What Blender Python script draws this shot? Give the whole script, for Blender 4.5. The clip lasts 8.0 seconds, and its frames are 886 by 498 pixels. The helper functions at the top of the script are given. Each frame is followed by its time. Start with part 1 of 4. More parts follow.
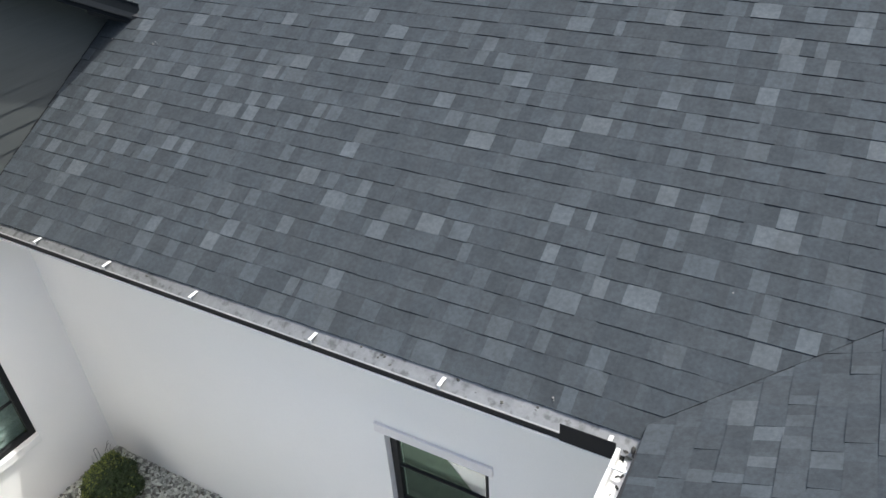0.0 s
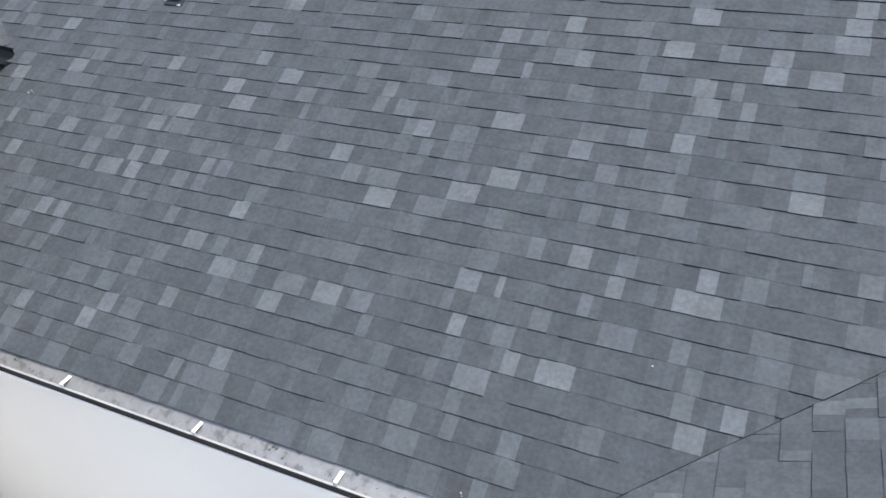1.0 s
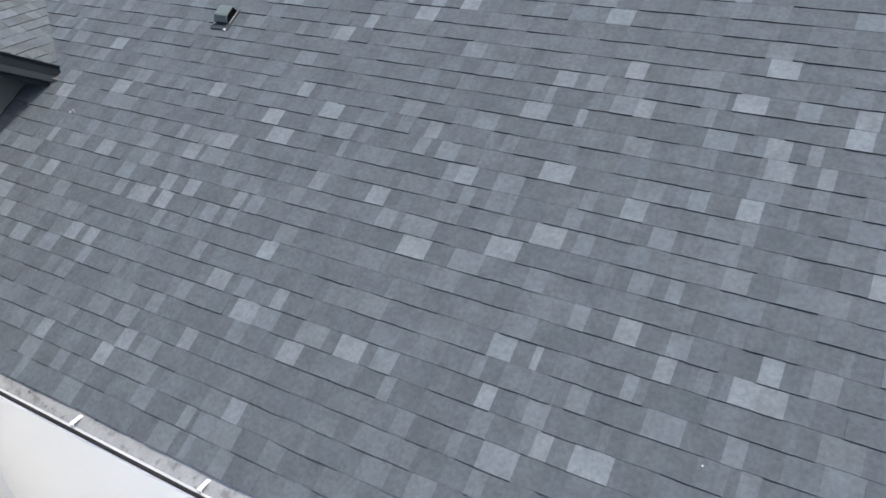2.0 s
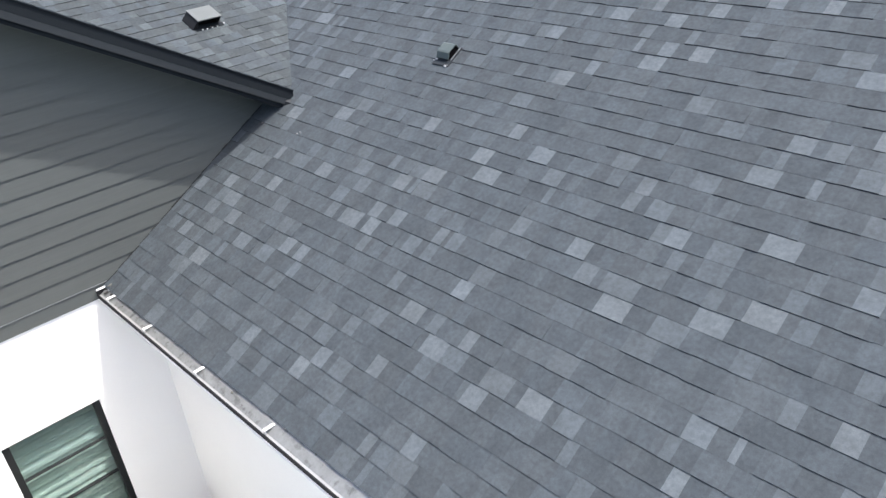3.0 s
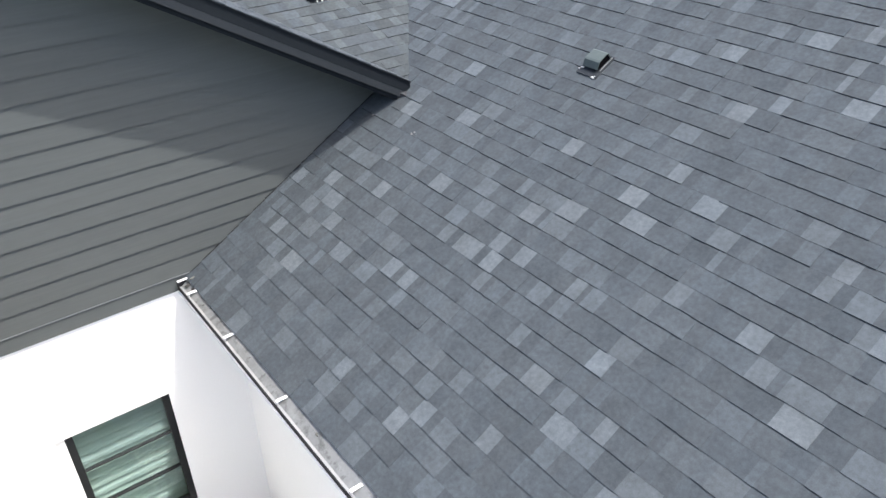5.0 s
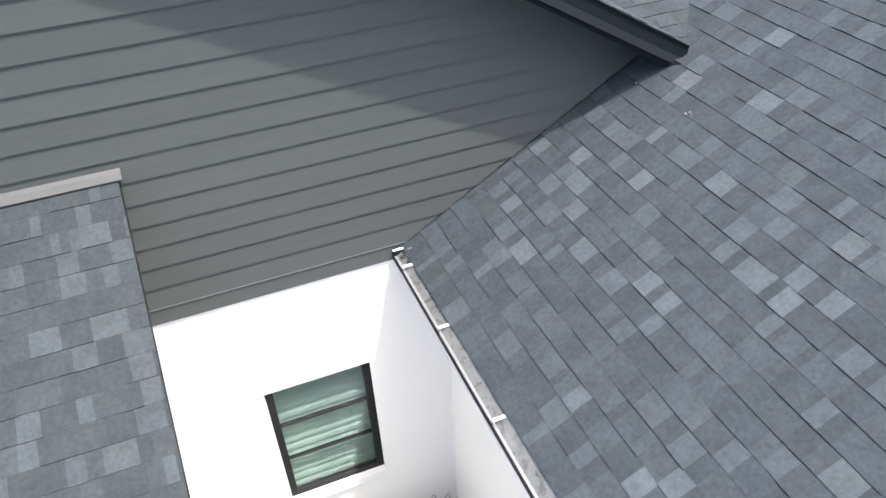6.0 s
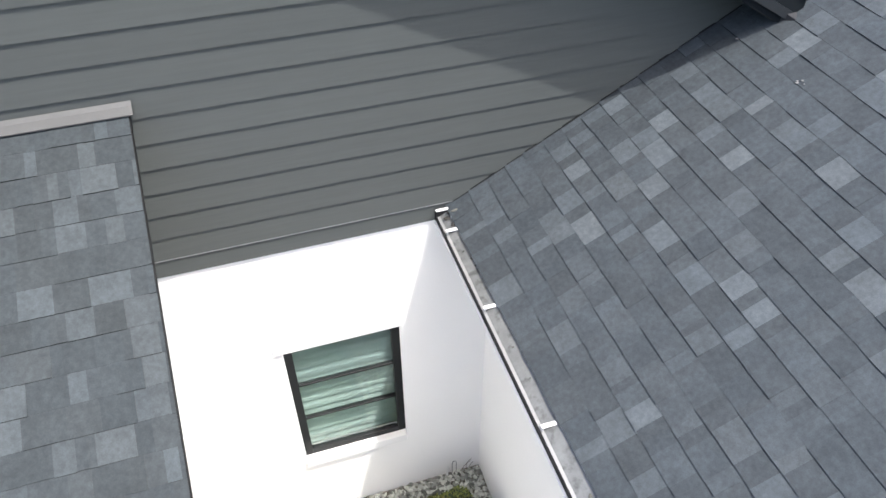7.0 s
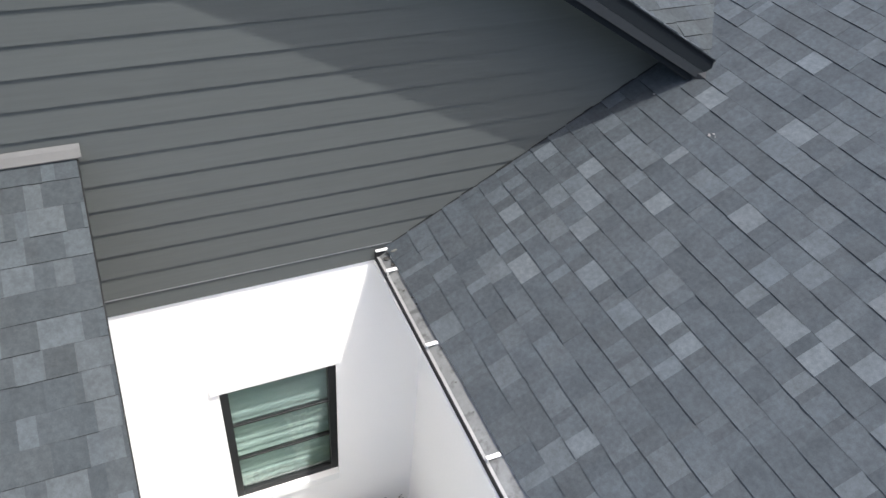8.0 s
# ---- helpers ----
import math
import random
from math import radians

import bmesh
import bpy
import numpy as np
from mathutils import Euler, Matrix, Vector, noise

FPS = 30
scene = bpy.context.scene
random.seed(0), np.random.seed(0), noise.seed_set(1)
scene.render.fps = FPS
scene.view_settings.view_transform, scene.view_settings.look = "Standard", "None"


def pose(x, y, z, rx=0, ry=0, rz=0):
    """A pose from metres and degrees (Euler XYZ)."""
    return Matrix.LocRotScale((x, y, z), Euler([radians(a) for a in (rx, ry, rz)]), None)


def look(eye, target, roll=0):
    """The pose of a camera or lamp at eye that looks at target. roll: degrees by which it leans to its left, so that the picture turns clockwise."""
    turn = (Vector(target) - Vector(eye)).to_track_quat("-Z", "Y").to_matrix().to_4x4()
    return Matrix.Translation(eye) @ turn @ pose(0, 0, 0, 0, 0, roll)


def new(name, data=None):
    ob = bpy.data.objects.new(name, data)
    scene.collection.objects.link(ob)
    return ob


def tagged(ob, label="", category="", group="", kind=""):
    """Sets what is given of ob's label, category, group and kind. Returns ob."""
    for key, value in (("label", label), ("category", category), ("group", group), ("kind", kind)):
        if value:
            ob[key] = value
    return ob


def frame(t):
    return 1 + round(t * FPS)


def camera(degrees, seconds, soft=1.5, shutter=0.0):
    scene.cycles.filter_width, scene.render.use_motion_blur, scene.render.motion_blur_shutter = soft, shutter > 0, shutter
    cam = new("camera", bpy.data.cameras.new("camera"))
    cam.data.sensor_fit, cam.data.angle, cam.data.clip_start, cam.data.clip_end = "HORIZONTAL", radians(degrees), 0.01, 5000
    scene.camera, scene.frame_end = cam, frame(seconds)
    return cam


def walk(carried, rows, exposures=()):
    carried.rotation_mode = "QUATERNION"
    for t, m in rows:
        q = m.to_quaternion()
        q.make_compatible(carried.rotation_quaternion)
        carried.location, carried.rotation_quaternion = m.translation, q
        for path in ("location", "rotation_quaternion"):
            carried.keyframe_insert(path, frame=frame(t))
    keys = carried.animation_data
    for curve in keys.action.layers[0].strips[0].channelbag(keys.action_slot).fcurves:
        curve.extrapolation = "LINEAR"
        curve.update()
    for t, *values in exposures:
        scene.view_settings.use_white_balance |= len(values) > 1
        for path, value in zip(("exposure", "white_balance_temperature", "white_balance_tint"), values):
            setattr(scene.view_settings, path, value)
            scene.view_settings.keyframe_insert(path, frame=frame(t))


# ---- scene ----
cam = camera(60.77, 8.0, 1.5)
PATH = [
    (0, (6.528, -2.739, 3.342), (5.673, -1.328, 2.212), -4.04),
    (0.2, (6.524, -2.602, 3.346), (5.580, -1.249, 2.215), -5.23),
    (0.5, (6.538, -2.405, 3.355), (5.553, -1.063, 2.246), -6.32),
    (0.8, (6.517, -2.200, 3.361), (5.730, -0.750, 2.231), -4.44),
    (1, (6.565, -2.063, 3.363), (5.812, -0.584, 2.247), -4.06),
    (1.2, (6.534, -1.916, 3.366), (5.720, -0.481, 2.234), -4.50),
    (2.3, (6.418, -1.569, 3.387), (5.475, -0.158, 2.329), -2.56),
    (2.5, (6.372, -1.538, 3.429), (5.299, -0.228, 2.365), -3.59),
    (2.7, (6.339, -1.537, 3.449), (5.151, -0.303, 2.417), -3.72),
    (3, (6.285, -1.556, 3.474), (5.007, -0.383, 2.479), -4.73),
    (3.3, (6.191, -1.541, 3.465), (4.999, -0.285, 2.463), -2.76),
    (3.5, (6.101, -1.508, 3.471), (4.948, -0.232, 2.450), -1.27),
    (3.8, (5.935, -1.410, 3.442), (4.760, -0.171, 2.400), -0.81),
    (4, (5.825, -1.377, 3.444), (4.590, -0.221, 2.377), -0.07),
    (4.2, (5.740, -1.302, 3.446), (4.414, -0.256, 2.375), -2.22),
    (5.3, (5.034, -1.212, 3.577), (3.673, -0.237, 2.484), 0.13),
    (5.5, (4.796, -1.155, 3.523), (3.397, -0.306, 2.373), -0.28),
    (5.8, (4.481, -1.127, 3.484), (2.989, -0.531, 2.293), -2.29),
    (6, (4.299, -1.121, 3.459), (2.808, -0.580, 2.240), -3.23),
    (6.3, (4.021, -1.089, 3.384), (2.657, -0.372, 2.109), 1.88),
    (6.5, (3.873, -1.087, 3.323), (2.519, -0.396, 2.023), 2.62),
    (6.8, (3.693, -1.051, 3.268), (2.295, -0.540, 1.933), -1.87),
    (7, (3.629, -1.053, 3.269), (2.239, -0.614, 1.900), -0.32),
    (7.2, (3.625, -1.058, 3.280), (2.209, -0.621, 1.937), -1.20),
    (7.3, (3.622, -1.045, 3.263), (2.209, -0.605, 1.918), -0.81),
    (7.5, (3.637, -1.077, 3.310), (2.231, -0.543, 1.992), 0.35),
    (7.8, (3.625, -1.175, 3.339), (2.270, -0.555, 2.005), 3.99),
    (8, (3.669, -1.280, 3.406), (2.303, -0.597, 2.114), 5.48),
]
EXPOSURES = [(t, stops, 6400, 10 - 3.0 * max(0.0, 1 - t)) for t, stops in ((0.0, 0.81), (0.5, 1.06), (1.0, 1.30), (2.5, 1.50), (5.5, 1.53), (6.5, 1.50), (7.0, 1.38), (7.5, 1.28), (8.0, 1.22))]
walk(cam, [(t, look(eye, target, roll)) for t, eye, target, roll in PATH], EXPOSURES)

# ---- light ----
TO_SUN = Vector((0.318, 0.231, 1.0)).normalized()
world = bpy.data.worlds.new("sky")
scene.world = world
world.use_nodes = True
sky = world.node_tree.nodes.new("ShaderNodeTexSky")
sky.sky_type, sky.sun_disc = "NISHITA", False
sky.air_density, sky.dust_density, sky.ozone_density = 1.0, 5.0, 1.0
sky.sun_elevation = math.asin(TO_SUN.z)
sky.sun_rotation = math.atan2(TO_SUN.x, TO_SUN.y)
background = world.node_tree.nodes["Background"]
background.inputs["Strength"].default_value = 0.15
world.node_tree.links.new(sky.outputs[0], background.inputs["Color"])
sun = new("sun", bpy.data.lights.new("sun", "SUN"))
sun.data.energy, sun.data.angle, sun.data.color = 2.0, radians(0.6), (1.0, 0.975, 0.93)
sun.matrix_world = look(TO_SUN * 30, (0, 0, 0))


# ---- materials ----
def material(name, colour, rough=0.8, metal=0.0, grain=0.0, grain_scale=200.0, stain=0.0, stain_scale=2.0, bump=0.0, bump_scale=200.0,
             pieces=0.0, streak=(1, 1, 1), spec=0.5, stain_colour=None, rough_var=0.0, blotch=0.0, blotch_scale=30.0, tint=0.0):
    """Base colour with fine grain, broad stains, a difference from piece to piece, and relief."""
    mat = bpy.data.materials.new(name)
    mat.use_nodes = True
    nt = mat.node_tree
    add, link = nt.nodes.new, nt.links.new
    bsdf = nt.nodes["Principled BSDF"]
    bsdf.inputs["Roughness"].default_value, bsdf.inputs["Metallic"].default_value = rough, metal
    bsdf.inputs["Specular IOR Level"].default_value = spec
    geo = add("ShaderNodeNewGeometry")
    stretch = add("ShaderNodeMapping")
    stretch.inputs["Scale"].default_value = streak
    link(geo.outputs["Position"], stretch.inputs["Vector"])

    def noise_at(scale, detail=3.0):
        tex = add("ShaderNodeTexNoise")
        tex.inputs["Scale"].default_value, tex.inputs["Detail"].default_value = scale, detail
        link(stretch.outputs[0], tex.inputs["Vector"])
        return tex.outputs["Fac"]

    def around(fac, amount, centre=0.5):
        """1 + amount * 2 * (fac - centre)"""
        node = add("ShaderNodeMath")
        node.operation = "MULTIPLY_ADD"
        link(fac, node.inputs[0])
        node.inputs[1].default_value, node.inputs[2].default_value = 2 * amount, 1 - 2 * amount * centre
        return node.outputs[0]

    factors = []
    if grain:
        factors.append(around(noise_at(grain_scale, 4), grain))
    if stain:
        factors.append(around(noise_at(stain_scale, 5), stain))
    if blotch:
        factors.append(around(noise_at(blotch_scale, 3), blotch))
    if pieces:
        info = add("ShaderNodeObjectInfo")
        total, wrap = add("ShaderNodeMath"), add("ShaderNodeMath")
        total.operation, wrap.operation = "ADD", "FRACT"
        link(geo.outputs["Random Per Island"], total.inputs[0])
        link(info.outputs["Random"], total.inputs[1])
        link(total.outputs[0], wrap.inputs[0])
        factors.append(around(wrap.outputs[0], pieces))
        piece = wrap.outputs[0]
    out = None
    for fac in factors:
        if out is None:
            out = fac
        else:
            node = add("ShaderNodeMath")
            node.operation = "MULTIPLY"
            link(out, node.inputs[0])
            link(fac, node.inputs[1])
            out = node.outputs[0]
    if out is None:
        bsdf.inputs["Base Color"].default_value = (*colour, 1)
    else:
        scale = add("ShaderNodeVectorMath")
        scale.operation = "SCALE"
        scale.inputs[0].default_value = colour
        link(out, scale.inputs["Scale"])
        last = scale.outputs[0]
        if tint:
            # some pieces a little warmer, some a little colder
            more, part_of, warm, cold, pair, stain_mix = (add(k) for k in ("ShaderNodeMath", "ShaderNodeMath", "ShaderNodeMath", "ShaderNodeMath", "ShaderNodeCombineXYZ", "ShaderNodeVectorMath"))
            more.operation, part_of.operation, warm.operation, cold.operation, stain_mix.operation = "MULTIPLY", "FRACT", "MULTIPLY_ADD", "MULTIPLY_ADD", "MULTIPLY"
            more.inputs[1].default_value = 17.3
            link(piece, more.inputs[0])
            link(more.outputs[0], part_of.inputs[0])
            for node, slope in ((warm, tint), (cold, -tint)):
                link(part_of.outputs[0], node.inputs[0])
                node.inputs[1].default_value, node.inputs[2].default_value = slope, 1 - slope / 2
            link(warm.outputs[0], pair.inputs["X"])
            pair.inputs["Y"].default_value = 1.0
            link(cold.outputs[0], pair.inputs["Z"])
            link(last, stain_mix.inputs[0])
            link(pair.outputs[0], stain_mix.inputs[1])
            last = stain_mix.outputs[0]
        if stain_colour:
            blot, edge, mix = noise_at(stain_scale * 1.7, 6), add("ShaderNodeMapRange"), add("ShaderNodeMix")
            mix.data_type = "RGBA"
            edge.inputs["From Min"].default_value, edge.inputs["From Max"].default_value = 0.52, 0.68
            link(blot, edge.inputs["Value"])
            link(edge.outputs[0], mix.inputs["Factor"])
            link(last, mix.inputs["A"])
            mix.inputs["B"].default_value = (*stain_colour, 1)
            last = mix.outputs["Result"]
        link(last, bsdf.inputs["Base Color"])
    if rough_var:
        node = add("ShaderNodeMath")
        node.operation = "MULTIPLY"
        link(around(noise_at(stain_scale * 3, 4), rough_var), node.inputs[0])
        node.inputs[1].default_value = rough
        link(node.outputs[0], bsdf.inputs["Roughness"])
    if bump:
        node = add("ShaderNodeBump")
        node.inputs["Strength"].default_value, node.inputs["Distance"].default_value = min(1, bump * 200), bump
        link(noise_at(bump_scale, 5), node.inputs["Height"])
        link(node.outputs[0], bsdf.inputs["Normal"])
    return mat


def shingle_material(name, colour):
    return material(name, colour, 0.95, grain=0.21, grain_scale=150, stain=0.28, stain_scale=9.0, bump=0.0016, bump_scale=260, pieces=0.08, spec=0.2, blotch=0.32, blotch_scale=38, tint=0.025)


SHINGLES = [shingle_material("shingle_dark", (0.0465, 0.0550, 0.0618)), shingle_material("shingle_mid", (0.0525, 0.0620, 0.0695)),
            shingle_material("shingle_soft", (0.0645, 0.0755, 0.0840)), shingle_material("shingle_light", (0.083, 0.0958, 0.1055)),
            material("shingle_cut_edge", (0.016, 0.017, 0.018), 0.95, grain=0.3, grain_scale=200, spec=0.2)]
# the same shingles where dirt and algae have dulled their blue
WEATHERED = [shingle_material("weathered_dark", (0.0424, 0.0495, 0.0531)), shingle_material("weathered_mid", (0.0478, 0.0558, 0.0598)),
             shingle_material("weathered_soft", (0.0598, 0.0696, 0.0746)), shingle_material("weathered_light", (0.0774, 0.0895, 0.0957))]
UNDERLAY = material("roof_underlay", (0.03, 0.032, 0.035), 0.95, grain=0.2, grain_scale=150)
STUCCO = material("white_stucco", (0.870, 0.860, 0.838), 0.9, grain=0.03, grain_scale=90, stain=0.03, stain_scale=1.1, bump=0.0012, bump_scale=130, spec=0.3)
TRIM = material("white_trim", (0.80, 0.80, 0.78), 0.7, grain=0.03, grain_scale=60, stain=0.04, stain_scale=3, bump=0.0004, bump_scale=160)
SIDING = material("siding_grey", (0.0808, 0.0882, 0.0852), 0.75, grain=0.10, grain_scale=30, stain=0.07, stain_scale=1.5, bump=0.0006, bump_scale=60, pieces=0.04, streak=(1, 0.12, 2.5), spec=0.3)
FASCIA = material("fascia_grey", (0.011, 0.014, 0.017), 0.75, grain=0.10, grain_scale=40, stain=0.12, stain_scale=2.2, spec=0.12)
SOFFIT = material("soffit_board", (0.78, 0.78, 0.77), 0.8, grain=0.05, grain_scale=40, stain=0.06, stain_scale=2.2, spec=0.3)
FASCIA_LOW = material("frieze_grey", (0.026, 0.030, 0.034), 0.7, grain=0.10, grain_scale=40, stain=0.12, stain_scale=2.2, spec=0.12)
GALVANISED = material("galvanised_metal", (0.28, 0.286, 0.282), 0.5, metal=0.55, grain=0.16, grain_scale=45, stain=0.30, stain_scale=11, stain_colour=(0.16, 0.162, 0.158), rough_var=0.3)
BRONZE = material("dark_bronze_metal", (0.013, 0.0135, 0.0145), 0.65, metal=0.0, spec=0.2, grain=0.1, grain_scale=60, stain=0.1, stain_scale=4)
BRACKET = material("white_metal", (0.78, 0.78, 0.76), 0.5, grain=0.05, grain_scale=60, stain=0.08, stain_scale=9)
FLASHING = material("pale_flashing", (0.086, 0.087, 0.087), 0.6, metal=0.1, grain=0.06, grain_scale=60, stain=0.08, stain_scale=4)
ZINC = material("zinc_sheet", (0.30, 0.305, 0.305), 0.45, metal=0.3, grain=0.08, grain_scale=50, stain=0.15, stain_scale=6, rough_var=0.2)
ALLOY = material("pale_alloy", (0.25, 0.258, 0.258), 0.5, metal=0.2, grain=0.05, grain_scale=60, stain=0.1, stain_scale=5)
DROPPING = material("chalky_dropping", (0.17, 0.17, 0.165), 0.9, grain=0.2, grain_scale=150, stain=0.3, stain_scale=60)
SEALANT = material("white_sealant", (0.50, 0.50, 0.49), 0.7, grain=0.1, grain_scale=80, stain=0.15, stain_scale=30)
FRAME = material("black_window_frame", (0.013, 0.014, 0.015), 0.5, spec=0.25, grain=0.08, grain_scale=50, stain=0.05, stain_scale=3)
BLIND = material("pale_blind", (0.39, 0.42, 0.41), 0.7, grain=0.05, grain_scale=40, stain=0.05, stain_scale=3)
ROOM = material("room_grey", (0.16, 0.16, 0.15), 0.9, grain=0.05, grain_scale=20, stain=0.1, stain_scale=1)
VENT = material("vent_grey", (0.034, 0.044, 0.046), 0.75, grain=0.12, grain_scale=80, stain=0.15, stain_scale=20, spec=0.25)
VENT_HOOD = material("vent_hood", (0.060, 0.076, 0.074), 0.6, grain=0.10, grain_scale=80, stain=0.12, stain_scale=20, spec=0.35)
VENT_DARK = material("vent_inside", (0.004, 0.004, 0.0045), 0.9, spec=0.03, grain=0.1, grain_scale=50)
VENT_PALE = material("vent_pale", (0.088, 0.096, 0.094), 0.6, grain=0.08, grain_scale=80, stain=0.1, stain_scale=8)
STONE = material("river_stone", (0.37, 0.38, 0.34), 0.85, grain=0.15, grain_scale=60, stain=0.12, stain_scale=12, pieces=0.7, bump=0.001, bump_scale=80)
SOIL = material("bed_soil", (0.14, 0.13, 0.105), 0.95, grain=0.3, grain_scale=50, stain=0.3, stain_scale=5, bump=0.006, bump_scale=40)
LINTEL = material("pale_lintel", (0.78, 0.752, 0.745), 0.8, grain=0.05, grain_scale=60, stain=0.06, stain_scale=4)
PAVING = material("pale_paving", (0.58, 0.58, 0.57), 0.9, grain=0.12, grain_scale=60, stain=0.12, stain_scale=1.2, bump=0.001, bump_scale=90)
LEAF_NEW = material("shrub_new_leaf", (0.17, 0.195, 0.040), 0.6, grain=0.15, grain_scale=60, stain=0.2, stain_scale=6, pieces=0.4)
LEAF = material("shrub_leaf", (0.032, 0.054, 0.016), 0.6, grain=0.15, grain_scale=60, stain=0.2, stain_scale=6, pieces=0.4)
WOOD = material("twig_wood", (0.13, 0.10, 0.07), 0.85, grain=0.2, grain_scale=80, stain=0.15, stain_scale=10)
GRASS = material("lawn", (0.088, 0.122, 0.090), 0.95, grain=0.6, grain_scale=14, blotch=0.6, blotch_scale=38, stain=0.35, stain_scale=2.0, bump=0.01, bump_scale=30)
WET_LITTER = material("wet_litter", (0.022, 0.021, 0.019), 0.7, grain=0.3, grain_scale=80, pieces=0.4)
DEBRIS = material("dry_debris", (0.085, 0.085, 0.075), 0.9, grain=0.3, grain_scale=80, pieces=0.4)


def glass_material(name, tint, rough=0.01, ior=1.8):
    mat = bpy.data.materials.new(name)
    mat.use_nodes = True
    bsdf = mat.node_tree.nodes["Principled BSDF"]
    bsdf.inputs["Base Color"].default_value = (*tint, 1)
    bsdf.inputs["Transmission Weight"].default_value = 1.0
    bsdf.inputs["Roughness"].default_value = rough
    bsdf.inputs["IOR"].default_value = ior
    return mat


GLASS = glass_material("green_glass", (0.74, 0.88, 0.84))
GLASS_OBSCURE = glass_material("obscure_glass", (0.68, 0.82, 0.80), 0.16)
GLASS_COATED = glass_material("coated_glass", (0.74, 0.92, 0.92), 0.015, 3.2)


# ---- mesh helpers ----
def mesh_of(name, verts, faces, mats, indices=None):
    me = bpy.data.meshes.new(name)
    me.from_pydata([tuple(v) for v in verts], [], faces)
    for mat in mats:
        me.materials.append(mat)
    if indices:
        me.polygons.foreach_set("material_index", indices)
    me.update()
    return me


def part(name, me, parent=None, label=""):
    ob = new(name, me)
    if parent is not None:
        ob.parent = parent
    return tagged(ob, label)


def boxes(name, spans, mat, bevel=0.0):
    """One mesh of boxes given as ((x0, x1), (y0, y1), (z0, z1)), with bevelled edges."""
    bm = bmesh.new()
    for (x0, x1), (y0, y1), (z0, z1) in spans:
        made = bmesh.ops.create_cube(bm, size=1.0)["verts"]
        bmesh.ops.scale(bm, vec=(x1 - x0, y1 - y0, z1 - z0), verts=made)
        bmesh.ops.translate(bm, vec=((x0 + x1) / 2, (y0 + y1) / 2, (z0 + z1) / 2), verts=made)
    if bevel:
        bmesh.ops.bevel(bm, geom=bm.edges[:], offset=bevel, segments=2, profile=0.5, affect="EDGES")
    me = bpy.data.meshes.new(name)
    bm.to_mesh(me)
    bm.free()
    me.materials.append(mat)
    return me


def prism(name, outline, offset, mat):
    """A solid with the outline (points in space) carried along offset."""
    offset = Vector(offset)
    low = [Vector(p) for p in outline]
    n = len(low)
    verts = low + [p + offset for p in low]
    faces = [tuple(range(n))[::-1], tuple(range(n, 2 * n))] + [(i, (i + 1) % n, n + (i + 1) % n, n + i) for i in range(n)]
    me = mesh_of(name, verts, faces, [mat])
    bm = bmesh.new()
    bm.from_mesh(me)
    bmesh.ops.recalc_face_normals(bm, faces=bm.faces[:])
    bm.to_mesh(me)
    bm.free()
    return me


def clip(poly, planes):
    """The part of a flat polygon with a * u + b * v <= c for every (a, b, c)."""
    for a, b, c in planes:
        out = []
        for i, p in enumerate(poly):
            q = poly[(i + 1) % len(poly)]
            dp, dq = a * p[0] + b * p[1] - c, a * q[0] + b * q[1] - c
            if dp <= 0:
                out.append(p)
            if dp * dq < 0:
                k = dp / (dp - dq)
                out.append((p[0] + k * (q[0] - p[0]), p[1] + k * (q[1] - p[1])))
        poly = out
        if len(poly) < 3:
            return []
    return poly


# ---- the plan, in metres: the eave of the north roof runs along x, the siding wall stands in x = 0 ----
GROUND = -3.29
PITCH_N = 0.5834         # north roof, rises to +y
NORTH_Z = 0.0247         # its height over y = 0
PITCH_E = 0.45           # east roof, rises to +x
PITCH_W = 0.4224           # west roof, rises to -x
PITCH_G = 0.590          # gable roof, falls to +y
PITCH_S = 0.468          # lean-to roof, falls to +x
TIP = (0.335, 2.161)      # lower end of the rake
TIP_Z = 1.332
RIDGE_Y = 5.6
GABLE_Y, GABLE_Z = -3.2, TIP_Z + PITCH_G * (TIP[1] + 3.2)
WALL_N = 0.44            # face of the north wall under the eave
LEAN_Y, LEAN_Z = -1.583, 1.208
EXPOSED = 0.1419         # a course of shingles
SIDING_X = 0.012         # the siding stands this far in front of the white wall


def north_z(y):
    return NORTH_Z + PITCH_N * y


W_X0, W_Y0 = 0.395, 2.106     # where the valley between north and west roofs begins, under the tip of the rake
W_Z0 = north_z(W_Y0)


# ---- shingles ----
def course(row):
    """Height up the slope of a course's lower edge; the upper courses are laid a little closer."""
    return row * EXPOSED if row < 17 else (16 + (row - 16) * 0.984) * EXPOSED


